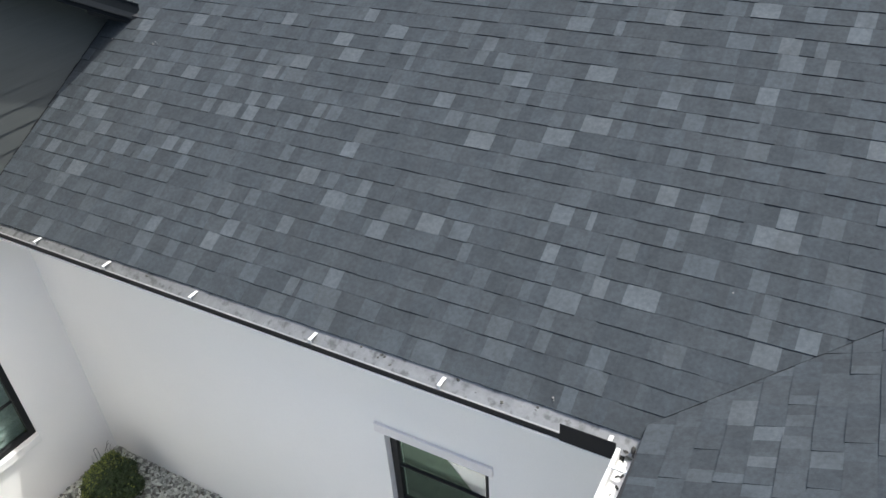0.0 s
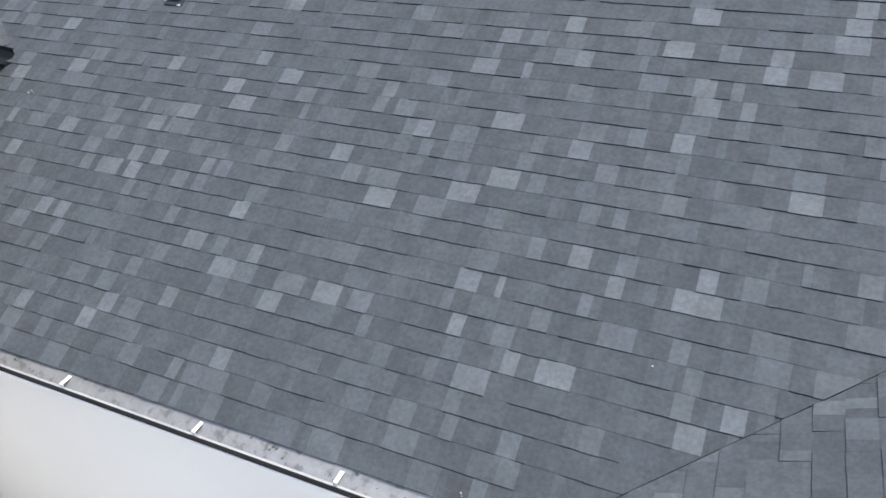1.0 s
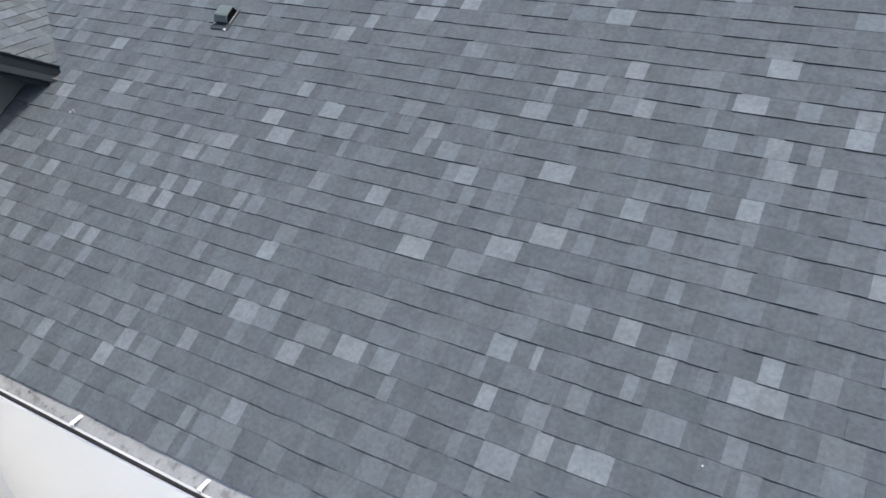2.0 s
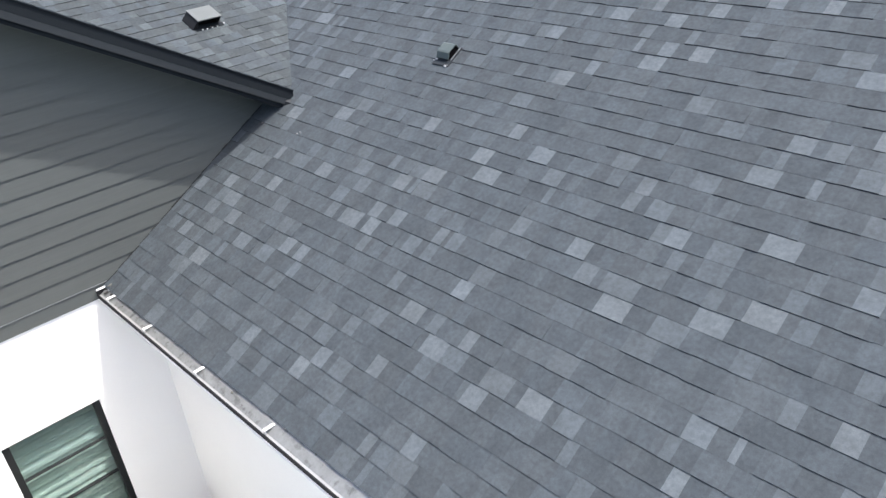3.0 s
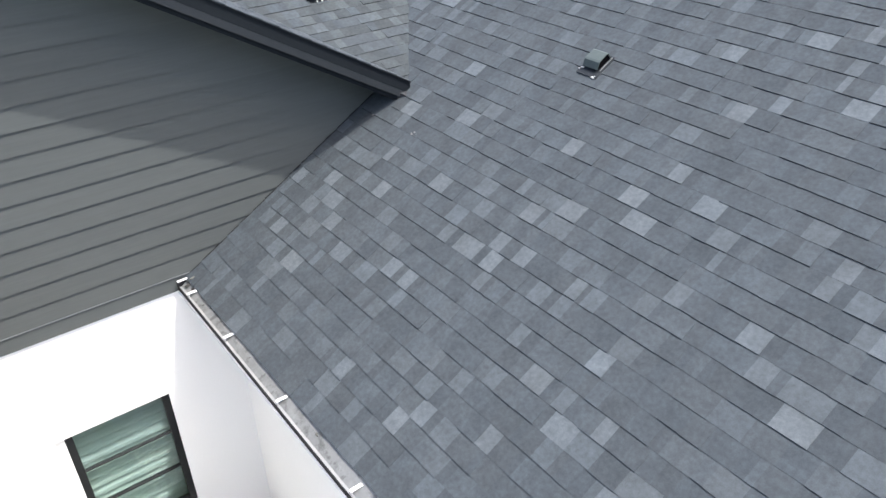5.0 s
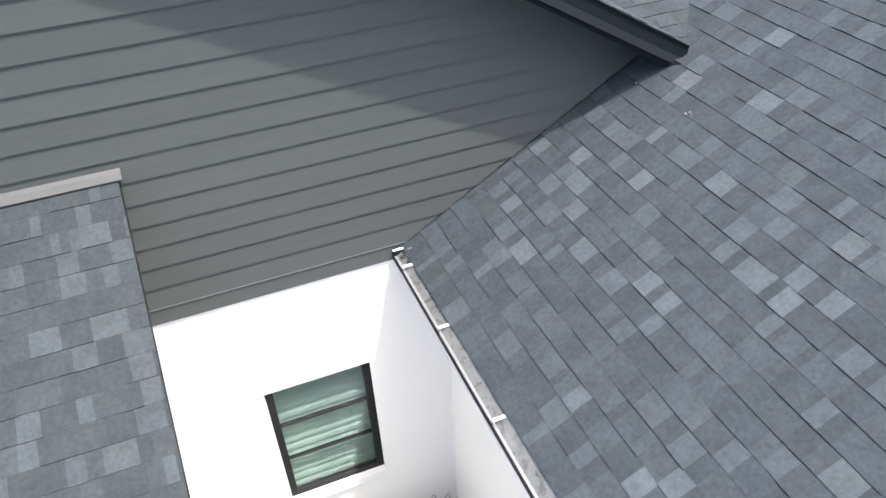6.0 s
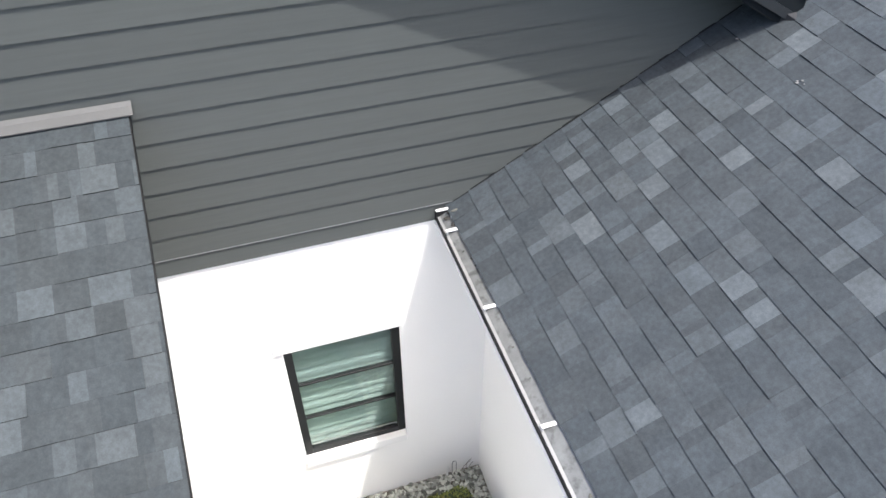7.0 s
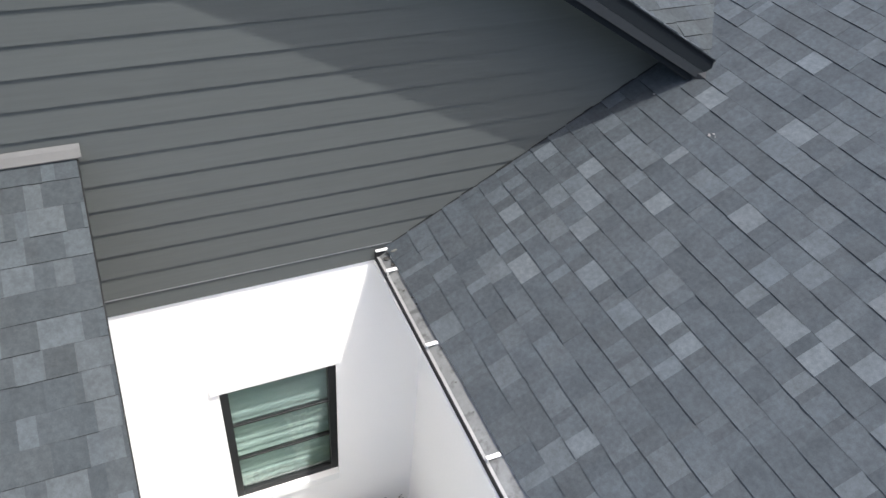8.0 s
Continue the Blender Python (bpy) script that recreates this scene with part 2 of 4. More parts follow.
def shingle_roof(name, base, along, up, rows, span, planes_for, light_rows, near, seed, label, closer=1.0, shift=0.0, pale=3, eave_skew=0.0, soft_rows=None, drift=None, worn=None):
    """A roof plane laid with courses of shingle tabs. base: the place of (0, 0); along, up: unit vectors in the plane; rows: first and last
    course; span: reach along the courses; planes_for(v): the cuts that bound a course at height v; light_rows: courses with the places of
    their pale tabs, soft_rows: of their middling ones; near: the stretch whose tabs are single pieces; drift(row, u): how far a course has
    strayed up the slope; worn(u): the share of weathered tabs."""
    rng, wear = random.Random(seed), random.Random(seed + 100)
    base, along, up = Vector(base), Vector(along), Vector(up)
    out = along.cross(up).normalized()
    roof = new(name)
    tagged(roof, label, "roof", kind="structure")
    mats = SHINGLES + WEATHERED
    verts, faces, kinds, single = [], [], [], []
    for row in range(rows[0], rows[1]):
        v = course(row) * closer + shift
        fixed = sorted([(*f, pale) for f in light_rows.get(row, ())] + [(*f, 2) for f in (soft_rows or {}).get(row, ())])
        tabs, u, last = [], span[0] + rng.uniform(-0.3, 0), 0
        proud, turn_at = True, u
        while u < span[1]:
            nextf = next((f for f in fixed if f[1] > u + 0.01), None)
            if nextf and nextf[0] <= u + 0.03:
                if nextf[1] - u > 0.24:
                    half = (u + nextf[1]) / 2
                    tabs += [(u, half, nextf[2], proud), (half, nextf[1], nextf[2], proud)]
                else:
                    tabs.append((u, nextf[1], nextf[2], rng.random() < 0.6))
                u, last = nextf[1], 3
                continue
            width = rng.choice((0.05, 0.07, 0.09, 0.11, 0.13, 0.15, 0.18))
            width *= rng.uniform(0.9, 1.1)
            draw = rng.random()
            known = light_rows.get("known")
            rare = known and known[0] < u < known[1] and known[2] <= row <= known[3]
            soft = 0.10 if pale == 2 else 0.075 if rare and soft_rows else 0.13 if known and u > 2.4 else 0.27
            kind = 0 if last > 1 and draw < 0.6 else 3 if draw < (0.0 if rare else 0.06) else 2 if draw < soft else 1 if draw < soft + 0.32 else 0
            if nextf and u + width > nextf[0] - 0.03:
                width = nextf[0] - u
            if u > turn_at:
                proud = not proud
                turn_at = u + (rng.uniform(0.12, 0.60) if proud else rng.uniform(0.06, 0.28))
            tabs.append((u, u + width, kind, 1 if proud else 0))
            u, last = u + width, kind
        wave = [rng.uniform(-0.002, 0.002) for _ in range(3)]
        for u0, u1, kind, tooth in tabs:
            low = v + wave[0] + rng.uniform(-0.0022, 0.0022) - (0.0012 if tooth else 0)
            if row == rows[0]:
                low -= 0.016 + max(0.0, shift) + eave_skew * max(0.0, 1 - (u0 + u1) / 4.8)
            reach = v + EXPOSED * closer + 0.02 - low
            stray = [drift(row, u) if drift else 0.0 for u in (u0, u1)]
            poly = clip([(u0, low + stray[0]), (u1, low + stray[1]), (u1, low + stray[1] + reach), (u0, low + stray[0] + reach)], planes_for(v))
            if len(poly) < 3:
                continue
            thick = 0.0075 + rng.uniform(-0.0018, 0.0014) if tooth else 0.0030 + rng.uniform(-0.0007, 0.0008)
            ring, under = [], []
            for pu, pv in poly:
                bottom = low + stray[0] + (stray[1] - stray[0]) * (pu - u0) / (u1 - u0)
                k = (pv - bottom) / reach
                place = base + along * pu + up * pv
                ring.append(place + out * (thick * (1 - k) + 0.001 * k))
                under.append(place - out * 0.004)
            n = len(ring)
            local = [tuple(range(n))] + [(i, n + i, n + (i + 1) % n, (i + 1) % n) for i in range(n)]
            mid = (u0 + u1) / 2
            if worn and wear.random() < worn(mid):
                kind += 5
            if near and near[0] < mid < near[1] and near[2] <= row < near[3]:
                single.append((ring + under, local, kind))
            else:
                start = len(verts)
                verts += ring + under
                faces += [tuple(start + i for i in f) for f in local]
                kinds += [kind, 4] + [kind] * (len(local) - 2)
    rest = new("shingles", mesh_of("shingles", verts, faces, mats, kinds))
    rest.parent = roof
    tagged(rest, "grey asphalt shingle tabs in overlapping courses", kind="stuff")
    return roof, single


def lay_singles(roof, single):
    mats = SHINGLES + WEATHERED
    for pts, local, kind in single:
        part("shingle", mesh_of("shingle", pts, local, [mats[kind], mats[4]], [0, 1] + [0] * (len(local) - 2)), roof)


def unit(*v):
    return Vector(v).normalized()


def deck_mesh(name, outline, thick=0.09):
    return prism(name, outline, (0, 0, -thick), UNDERLAY)


SINGLES = []
cos_n = 1 / math.hypot(1, PITCH_N)
VALLEY_E = (5.96, 0.210)             # foot of the valley between the north and east roofs
SLOPE_VE = PITCH_E / PITCH_N         # its dy / dx
SLOPE_VW = PITCH_W / PITCH_N         # the valley between north and west roofs, dy / -dx
# pale and middling tabs of the north roof: course, and from where to where along the eave
PALE_LOW = {
    3: ((1.91, 2.02), (2.5, 2.62), (3.64, 3.76),),
    4: ((2.61, 2.73),),
    5: ((0.74, 0.93), (3.06, 3.17), (5.17, 5.37), (6.37, 6.51),),
    6: ((0.35, 0.47), (3.78, 3.92), (5.41, 5.5), (5.61, 5.81), (6.57, 6.68),),
    7: ((1.07, 1.24), (3.31, 3.49), (4.12, 4.3), (5.04, 5.13),),
    8: ((0.77, 0.91), (1.59, 1.71), (1.78, 1.89), (3.01, 3.17), (3.55, 3.64),),
    9: ((0.59, 0.75), (4.99, 5.13), (5.24, 5.28),),
    10: ((0.4, 0.53), (3.26, 3.38), (5.85, 5.94), (6.21, 6.46),),
}
PALE_MID = {
    11: ((0.93, 1.05), (1.92, 2.03), (2.05, 2.13), (2.2, 2.32), (5.6, 5.72), (6.31, 6.41),),
    12: ((2.15, 2.26), (2.37, 2.49), (4.19, 4.39),),
    13: ((0.73, 0.8), (1.33, 1.49), (4.73, 4.93),),
    14: ((2.17, 2.3), (3.81, 3.95), (4.96, 5.15),),
    15: ((2.4, 2.55), (6.68, 6.85),),
    16: ((0.46, 0.62), (2.8, 2.99), (4.34, 4.46), (5.4, 5.53),),
    17: ((1.03, 1.21), (2.67, 2.82), (4.85, 5.05), (5.99, 6.11),),
}
PALE_HIGH = {
    18: ((2.04, 2.16), (3.11, 3.28), (3.98, 4.08),),
    19: ((2.83, 2.94), (6.06, 6.21), (6.33, 6.41),),
    20: ((0.69, 0.84), (4.56, 4.74), (4.92, 4.98), (6.03, 6.16),),
    21: ((5.25, 5.36), (6.41, 6.54), (6.66, 6.84),),
    22: ((4.68, 4.82), (5.79, 5.97), (6.43, 6.55),),
    23: ((2.85, 2.99), (5.11, 5.23), (6.76, 6.95),),
    24: ((3.05, 3.14), (5.91, 6.08), (6.8, 6.94),),
    25: ((3.43, 3.6),),
    26: ((2.51, 2.64), (3.75, 3.89), (4.84, 5.01),),
    28: ((2.94, 3.1),),
    29: ((3.68, 3.8),),
    30: ((4.41, 4.51),),
    31: ((4.91, 5.04),),
}
SOFT_LOW = {
    1: ((0.8, 0.97), (2.38, 2.56), (3.25, 3.42), (4.48, 4.69),),
    2: ((1.87, 2.03), (2.97, 3.11), (3.49, 3.63), (3.63, 3.81), (4.91, 5.1),),
    3: ((1.64, 1.76), (2.89, 3.02), (5.2, 5.28), (5.53, 5.64),),
    4: ((0.57, 0.81), (2.8, 2.95), (5.17, 5.26), (5.93, 6.04),),
    5: ((4.99, 5.06),),
    6: ((1.74, 1.86), (2.66, 2.77), (3.37, 3.49),),
    7: ((1.41, 1.56), (1.84, 1.93), (3.49, 3.66), (3.83, 4.03), (5.31, 5.43),),
}
SOFT_MID = {
    8: ((0.42, 0.57), (3.26, 3.35), (5.49, 5.6),),
    9: ((0.44, 0.56), (6.63, 6.81),),
    10: ((1.17, 1.32), (2.27, 2.35), (6.05, 6.12), (7.05, 7.24),),
    11: ((0.69, 0.78), (1.75, 1.85), (2.65, 2.77), (3.31, 3.46), (3.95, 4.14), (5.35, 5.44), (6.54, 6.66),),
    12: ((0.17, 0.29), (0.41, 0.72), (1.68, 1.82), (2.84, 2.93), (2.97, 3.08), (4.55, 4.75),),
    13: ((1.06, 1.17), (2.65, 2.78), (2.87, 3), (3.96, 4.08), (4.14, 4.37),),
}
SOFT_HIGH = {
    14: ((1.07, 1.18), (2.39, 2.57), (3.35, 3.46), (5.22, 5.32),),
    15: ((0.52, 0.62), (1.59, 1.74), (2.24, 2.38), (4.42, 4.51), (4.61, 4.78), (5.6, 5.73), (5.88, 6.07), (7.02, 7.18),),
    16: ((1.04, 1.24), (1.25, 1.39), (4.6, 4.78), (5.16, 5.24), (6.05, 6.12), (6.68, 6.84),),
    17: ((0.43, 0.58), (3.32, 3.46), (5.73, 5.83),),
    18: ((6.01, 6.18), (7, 7.14),),
    19: ((0.59, 0.72), (4.28, 4.44), (5.27, 5.43),),
    20: ((5.7, 5.87), (6.25, 6.32),),
    21: ((4.67, 4.72), (6.99, 7.1),),
    22: ((1.14, 1.28), (1.36, 1.49), (4.9, 5.01), (6.13, 6.25),),
    24: ((1.25, 1.41),),
}
LIGHT_N = {**PALE_LOW, **PALE_MID, **PALE_HIGH, "known": (0.2, 7.2, 1, 24)}
SOFT_N = {**SOFT_LOW, **SOFT_MID, **SOFT_HIGH}


EAVE_Y = 0.028


def north_cuts(v):
    y = EAVE_Y + v * cos_n
    # (u, v) with u = x, v along the slope
    # below the east valley: x <= VALLEY_E.x + (y - VALLEY_E.y) / SLOPE_VE
    if y < VALLEY_E[1]:
        cuts = [(1.0, 0, VALLEY_E[0] + 0.10)]
    else:
        cuts = [(1.0, -cos_n / SLOPE_VE, VALLEY_E[0] - (VALLEY_E[1] - EAVE_Y) / SLOPE_VE - 0.008)]
    if y < 2.16:
        cuts.append((-1.0, 0, 0.0))
    else:
        cuts.append((-1.0, -cos_n / SLOPE_VW, -(W_X0 + (W_Y0 - EAVE_Y) / SLOPE_VW) + 0.02))
    return cuts


def north_drift(row, u):
    """The courses climb a little along the eave."""
    return 0.0031 * (min(u, 9.0) - 3.5) - 0.002


roof_n, single = shingle_roof(
    "roof_north", (0, EAVE_Y, north_z(EAVE_Y)), (1, 0, 0), unit(0, 1, PITCH_N), (1, 47), (-4.5, 13.5), north_cuts, LIGHT_N,
    (0.3, 5.4, 4, 10), 3, "steep grey roof of mottled asphalt shingles above the gutter", eave_skew=0.022, soft_rows=SOFT_N, drift=north_drift)
SINGLES.append((roof_n, single))
left = W_X0 - (RIDGE_Y - W_Y0) / SLOPE_VW
right = VALLEY_E[0] + (RIDGE_Y - VALLEY_E[1]) / SLOPE_VE
part("deck", deck_mesh("deck", [(x, y, north_z(y) - 0.004) for x, y in ((0, 0.15), (5.9, 0.15), (VALLEY_E[0], VALLEY_E[1]), (right, RIDGE_Y), (left, RIDGE_Y), (W_X0, W_Y0), (0, 2.1))]), roof_n)
part("rear_slope", prism("rear_slope", [(left, RIDGE_Y, north_z(RIDGE_Y) - 0.02), (right, RIDGE_Y, north_z(RIDGE_Y) - 0.02), (right, RIDGE_Y + 5, north_z(RIDGE_Y - 5)), (left, RIDGE_Y + 5, north_z(RIDGE_Y - 5))], (0, 0, -0.1), SHINGLES[1]), roof_n)

# east roof: courses run along y, it rises to +x
cos_e = 1 / math.hypot(1, PITCH_E)
E_Z0 = north_z(VALLEY_E[1])
E_X0 = 5.96


def east_cuts(v):
    # u = -y, v along the slope from x = E_X0; y <= VALLEY_E.y + (x - VALLEY_E.x) * SLOPE_VE
    return [(-1.0, -SLOPE_VE * cos_e, VALLEY_E[1] - 0.005)]


def east_drift(row, u):
    """The courses lean a little towards the ridge away from the valley."""
    return 0.030 + 0.043 * max(-0.9, min(u, 0.3))


roof_e, single = shingle_roof(
    "roof_east", (E_X0, 0, E_Z0 + 0.004), (0, -1, 0), unit(1, 0, PITCH_E), (0, 52), (-5.6, 6.5), east_cuts,
    {"known": (-6, 7, 0, 60), 3: ((-0.41, -0.22),), 4: ((-0.22, -0.12), (-0.01, 0.06))},
    (-0.5, 0.4, 0, 5), 11, "grey shingled roof meeting the steeper roof in a valley", 0.969, 0.004,
    soft_rows={0: ((-0.22, 0.01),), 3: ((0.11, 0.17),), 4: ((0.17, 0.25),), 6: ((-0.06, 0.05),)}, drift=east_drift)
SINGLES.append((roof_e, single))
top_x = E_X0 + 52 * EXPOSED * cos_e
part("deck", deck_mesh("deck", [(x, y, E_Z0 + PITCH_E * (x - E_X0) - 0.002) for x, y in ((E_X0, VALLEY_E[1]), (E_X0, -6.5), (top_x, -6.5), (top_x, VALLEY_E[1] + (top_x - E_X0) * SLOPE_VE))]), roof_e)

# west roof behind the gable: courses run along y, it rises to -x
cos_w = 1 / math.hypot(1, PITCH_W)
SLOPE_GW = PITCH_W / PITCH_G         # valley between gable and west roof: dy / dx


def west_cuts(v):
    # u = y, v along the slope, x = W_X0 - v * cos_w
    return [(1.0, -SLOPE_VW * cos_w, W_Y0 + 0.012), (-1.0, -SLOPE_GW * cos_w, -W_Y0 + 0.015), (0, -1.0, -(W_X0 - TIP[0] + 0.02) / cos_w)]


roof_w, single = shingle_roof(
    "roof_west", (W_X0, 0, W_Z0 + 0.004), (0, 1, 0), unit(-1, 0, PITCH_W), (0, 52), (-3.3, 6.5), west_cuts,
    {"known": (-4, 7, 0, 60), 8: ((2.35, 2.47), (1.3, 1.42)), 9: ((1.75, 1.86),), 12: ((2.2, 2.32), (2.6, 2.75))},
    None, 17, "grey shingled roof behind the gable", 0.86, -0.015, pale=2, worn=lambda u: 0.7)
part("deck", deck_mesh("deck", [(x, y, W_Z0 + PITCH_W * (W_X0 - x) - 0.002) for x, y in ((W_X0, W_Y0), (W_X0 - 6, W_Y0 + 6 * SLOPE_VW), (W_X0 - 6, W_Y0 - 6 * SLOPE_GW))]), roof_w)

# gable roof over the siding wall
cos_g = 1 / math.hypot(1, PITCH_G)


def gable_cuts(v):
    # u = x reversed (u = -x), v along the slope from the tip: y = TIP.y - v * cos_g
    return [(-1.0, 0, TIP[0] + 0.012), (1.0, -cos_g / SLOPE_GW, -W_X0 + (TIP_Z - W_Z0) / PITCH_W)]


roof_g, single = shingle_roof(
    "roof_gable", (0, TIP[1], TIP_Z + 0.030), (-1, 0, 0), unit(0, -1, PITCH_G), (0, 43), (-0.6, 6.6), gable_cuts, {},
    None, 23, "grey shingled gable roof with a dark raked edge")
far_x = TIP[0] - (TIP[1] - GABLE_Y) / SLOPE_GW
part("deck", deck_mesh("deck", [(x, y, TIP_Z + 0.022 + PITCH_G * (TIP[1] - y)) for x, y in ((TIP[0] - 0.02, TIP[1]), (TIP[0] - 0.02, GABLE_Y), (far_x, GABLE_Y))], 0.06), roof_g)
part("rear_slope", prism("rear_slope", [(TIP[0], GABLE_Y, GABLE_Z), (far_x, GABLE_Y, GABLE_Z), (far_x, GABLE_Y - 5, GABLE_Z - 5 * PITCH_G), (TIP[0], GABLE_Y - 5, GABLE_Z - 5 * PITCH_G)], (0, 0, -0.1), SHINGLES[1]), roof_g)
# raked boards: an outer fascia, and a frieze set back under it
rake = [(TIP[1] + 0.012, TIP_Z - 0.004), (GABLE_Y, GABLE_Z)]
for pname, back, fore, drop0, drop1, mat in (("fascia_board", -0.040, 0.0, -0.016, 0.084, FASCIA), ("frieze_board", -0.040, 0.003, 0.0845, 0.146, FASCIA_LOW), ("shadow_board", -0.060, -0.018, 0.1465, 0.186, FASCIA), ("drip_edge", -0.025, 0.010, -0.026, -0.0165, FASCIA)):
    # the lower ends are cut along the roof that they run down to, the foremost edge plumb
    ends = [(min(rake[0][0], 2.202 - 0.852 * d), d) for d in (drop0, drop1)]
    outline = [(y, rake[1][1] + PITCH_G * (rake[1][0] - y) - d) for y, d in (ends[0], (rake[1][0], drop0), (rake[1][0], drop1), ends[1])]
    if pname == "fascia_board":
        outline.append((rake[0][0], north_z(rake[0][0]) + 0.004))
    pts = [(TIP[0] + back, y, z) for y, z in outline]
    part(pname, prism(pname, pts, (fore - back, 0, 0), mat), roof_g)
part("soffit", prism("soffit", [(x, rake[0][0] - 0.29, rake[0][1] + 0.29 * PITCH_G - 0.15) if low else (x, rake[1][0], rake[1][1] - 0.15) for x, low in ((0.0, True), (0.0, False), (TIP[0] - 0.045, False), (TIP[0] - 0.045, True))], (0, 0, 0.03), SOFFIT), roof_g)

# lean-to roof against the siding wall, falls to +x
cos_s = 1 / math.hypot(1, PITCH_S)
LEAN_END = 2.25


def lean_cuts(v):
    # u = y, v up the slope towards the wall; v = 0 at x = LEAN_END
    return [(1.0, 0, LEAN_Y), (-1.0, 0, 5.5), (0, 1.0, (LEAN_END - 0.004) / cos_s)]


roof_s, single = shingle_roof(
    "roof_south", (LEAN_END, 0, LEAN_Z - PITCH_S * LEAN_END), (0, 1, 0), unit(-1, 0, PITCH_S), (0, 19), (-5.6, -1.4), lean_cuts,
    {"known": (-2.5, -1.4, 3, 19), 4: ((-1.66, -1.60),), 5: ((-2.09, -2.00), (-1.92, -1.76)), 6: ((-2.29, -2.20), (-1.68, -1.60)), 7: ((-2.28, -2.17), (-1.69, -1.59)),
     8: ((-1.72, -1.60),), 9: ((-1.98, -1.86), (-1.73, -1.58)), 10: ((-2.17, -2.02),), 12: ((-1.98, -1.85), (-1.76, -1.68)),
     13: ((-2.22, -2.15), (-1.98, -1.87), (-1.70, -1.58)), 14: ((-1.84, -1.68), (-1.60, -1.57)), 16: ((-1.75, -1.69),)},
    (-2.4, -1.55, 3, 19), 29, "grey shingled lean-to roof against the siding wall", shift=0.012, pale=2, worn=lambda u: 1.0)
SINGLES.append((roof_s, single))
part("deck", deck_mesh("deck", [(x, y, LEAN_Z - PITCH_S * x - 0.004) for x, y in ((0, LEAN_Y + 0.0), (LEAN_END, LEAN_Y), (LEAN_END, -5.6), (0, -5.6))], 0.03), roof_s)
part("drip_edge", prism("drip_edge", [(0, LEAN_Y + 0.004, LEAN_Z - 0.008), (LEAN_END, LEAN_Y + 0.004, LEAN_Z - 0.008 - PITCH_S * LEAN_END), (LEAN_END, LEAN_Y + 0.004, LEAN_Z - 0.05 - PITCH_S * LEAN_END), (0, LEAN_Y + 0.004, LEAN_Z - 0.05)], (0, -0.03, 0), BRONZE), roof_s, "dark metal edge")
part("soffit", prism("soffit", [(0, LEAN_Y - 0.026, LEAN_Z - 0.15), (LEAN_END, LEAN_Y - 0.026, LEAN_Z - 0.15 - PITCH_S * LEAN_END), (LEAN_END, -2.0, LEAN_Z - 0.15 - PITCH_S * LEAN_END), (0, -2.0, LEAN_Z - 0.15)], (0, 0, 0.02), TRIM), roof_s)
head = [(x, LEAN_Y + 0.026, LEAN_Z + 0.006 + h - x * PITCH_S) for x, h in ((0.032, 0.026), (0.054, 0.019), (0.100, 0.017), (0.100, 0.011), (0.032, 0.011))]
part("head_flashing", prism("head_flashing", head, (0, -4.0, 0), FLASHING), roof_s, "pale metal flashing along the wall")

# ---- walls ----
ground = new("ground", mesh_of("ground", [(-400, -400, GROUND), (400, -400, GROUND), (400, 400, GROUND), (-400, 400, GROUND)], [(0, 1, 2, 3)], [GRASS]))
tagged(ground, "mown green lawn round the house", "ground", kind="structure")


def wall_with_hole(name, axis, face, thick, span, height, hole, mat, label):
    """A wall in the plane axis = face, its body behind it (towards thick), with one rectangular opening (a0, a1, z0, z1)."""
    (a0, a1), (z0, z1) = span, height
    spans = [((a0, a1), (z0, z1))]
    if hole:
        h0, h1, k0, k1 = hole
        spans = [((a0, h0), (z0, z1)), ((h1, a1), (z0, z1)), ((h0, h1), (z0, k0)), ((h0, h1), (k1, z1))]
    depth = tuple(sorted((face, face + thick)))
    made = boxes(name, [(depth, a, z) if axis == "x" else (a, depth, z) for a, z in spans], mat)
    return tagged(new(name, made), label, "wall", kind="structure")


WIN_W = (-1.118, -0.250, -2.353, -0.980)     # y0, y1, z0, z1 on the west wall
WIN_N = (3.947, 4.852, -2.42, -1.12)          # x0, x1, z0, z1 on the north wall
wall_with_hole("wall_west", "x", 0.0, -0.22, (-1.98, WALL_N), (GROUND - 0.2, -0.02), WIN_W, STUCCO, "white stucco wall under the siding")
wall_with_hole("wall_north", "y", WALL_N, 0.22, (-0.22, 6.6), (GROUND - 0.2, 0.06), WIN_N, STUCCO, "white stucco wall under the eave")
tagged(new("wall_east", boxes("wall_east", [((6.36, 6.58), (-6.5, WALL_N), (GROUND - 0.2, 0.2))], STUCCO)), "white stucco wall under the east roof", "wall", kind="structure")
tagged(new("wall_south", boxes("wall_south", [((0.0, 1.9), (-2.2, -1.98), (GROUND - 0.2, 0.2)), ((1.7, 1.92), (-5.6, -2.2), (GROUND - 0.2, 0.1))], STUCCO)), "white stucco wall under the lean-to roof", "wall", kind="structure")
tagged(new("soffit_north", boxes("soffit_north", [((0.0, 6.36), (0.15, WALL_N), (-0.004, 0.010)), ((0.0, 6.0), (0.037, 0.15), (-0.004, 0.010))], STUCCO)), "white boarded soffit under the eave", "soffit", kind="structure")
tagged(new("soffit_east", boxes("soffit_east", [((6.0, 6.36), (-6.5, WALL_N), (0.03, 0.05)), ((5.985, 6.0), (-6.5, 0.14), (0.03, 0.15))], TRIM)), "white boarded soffit under the east eave", "soffit", kind="structure")

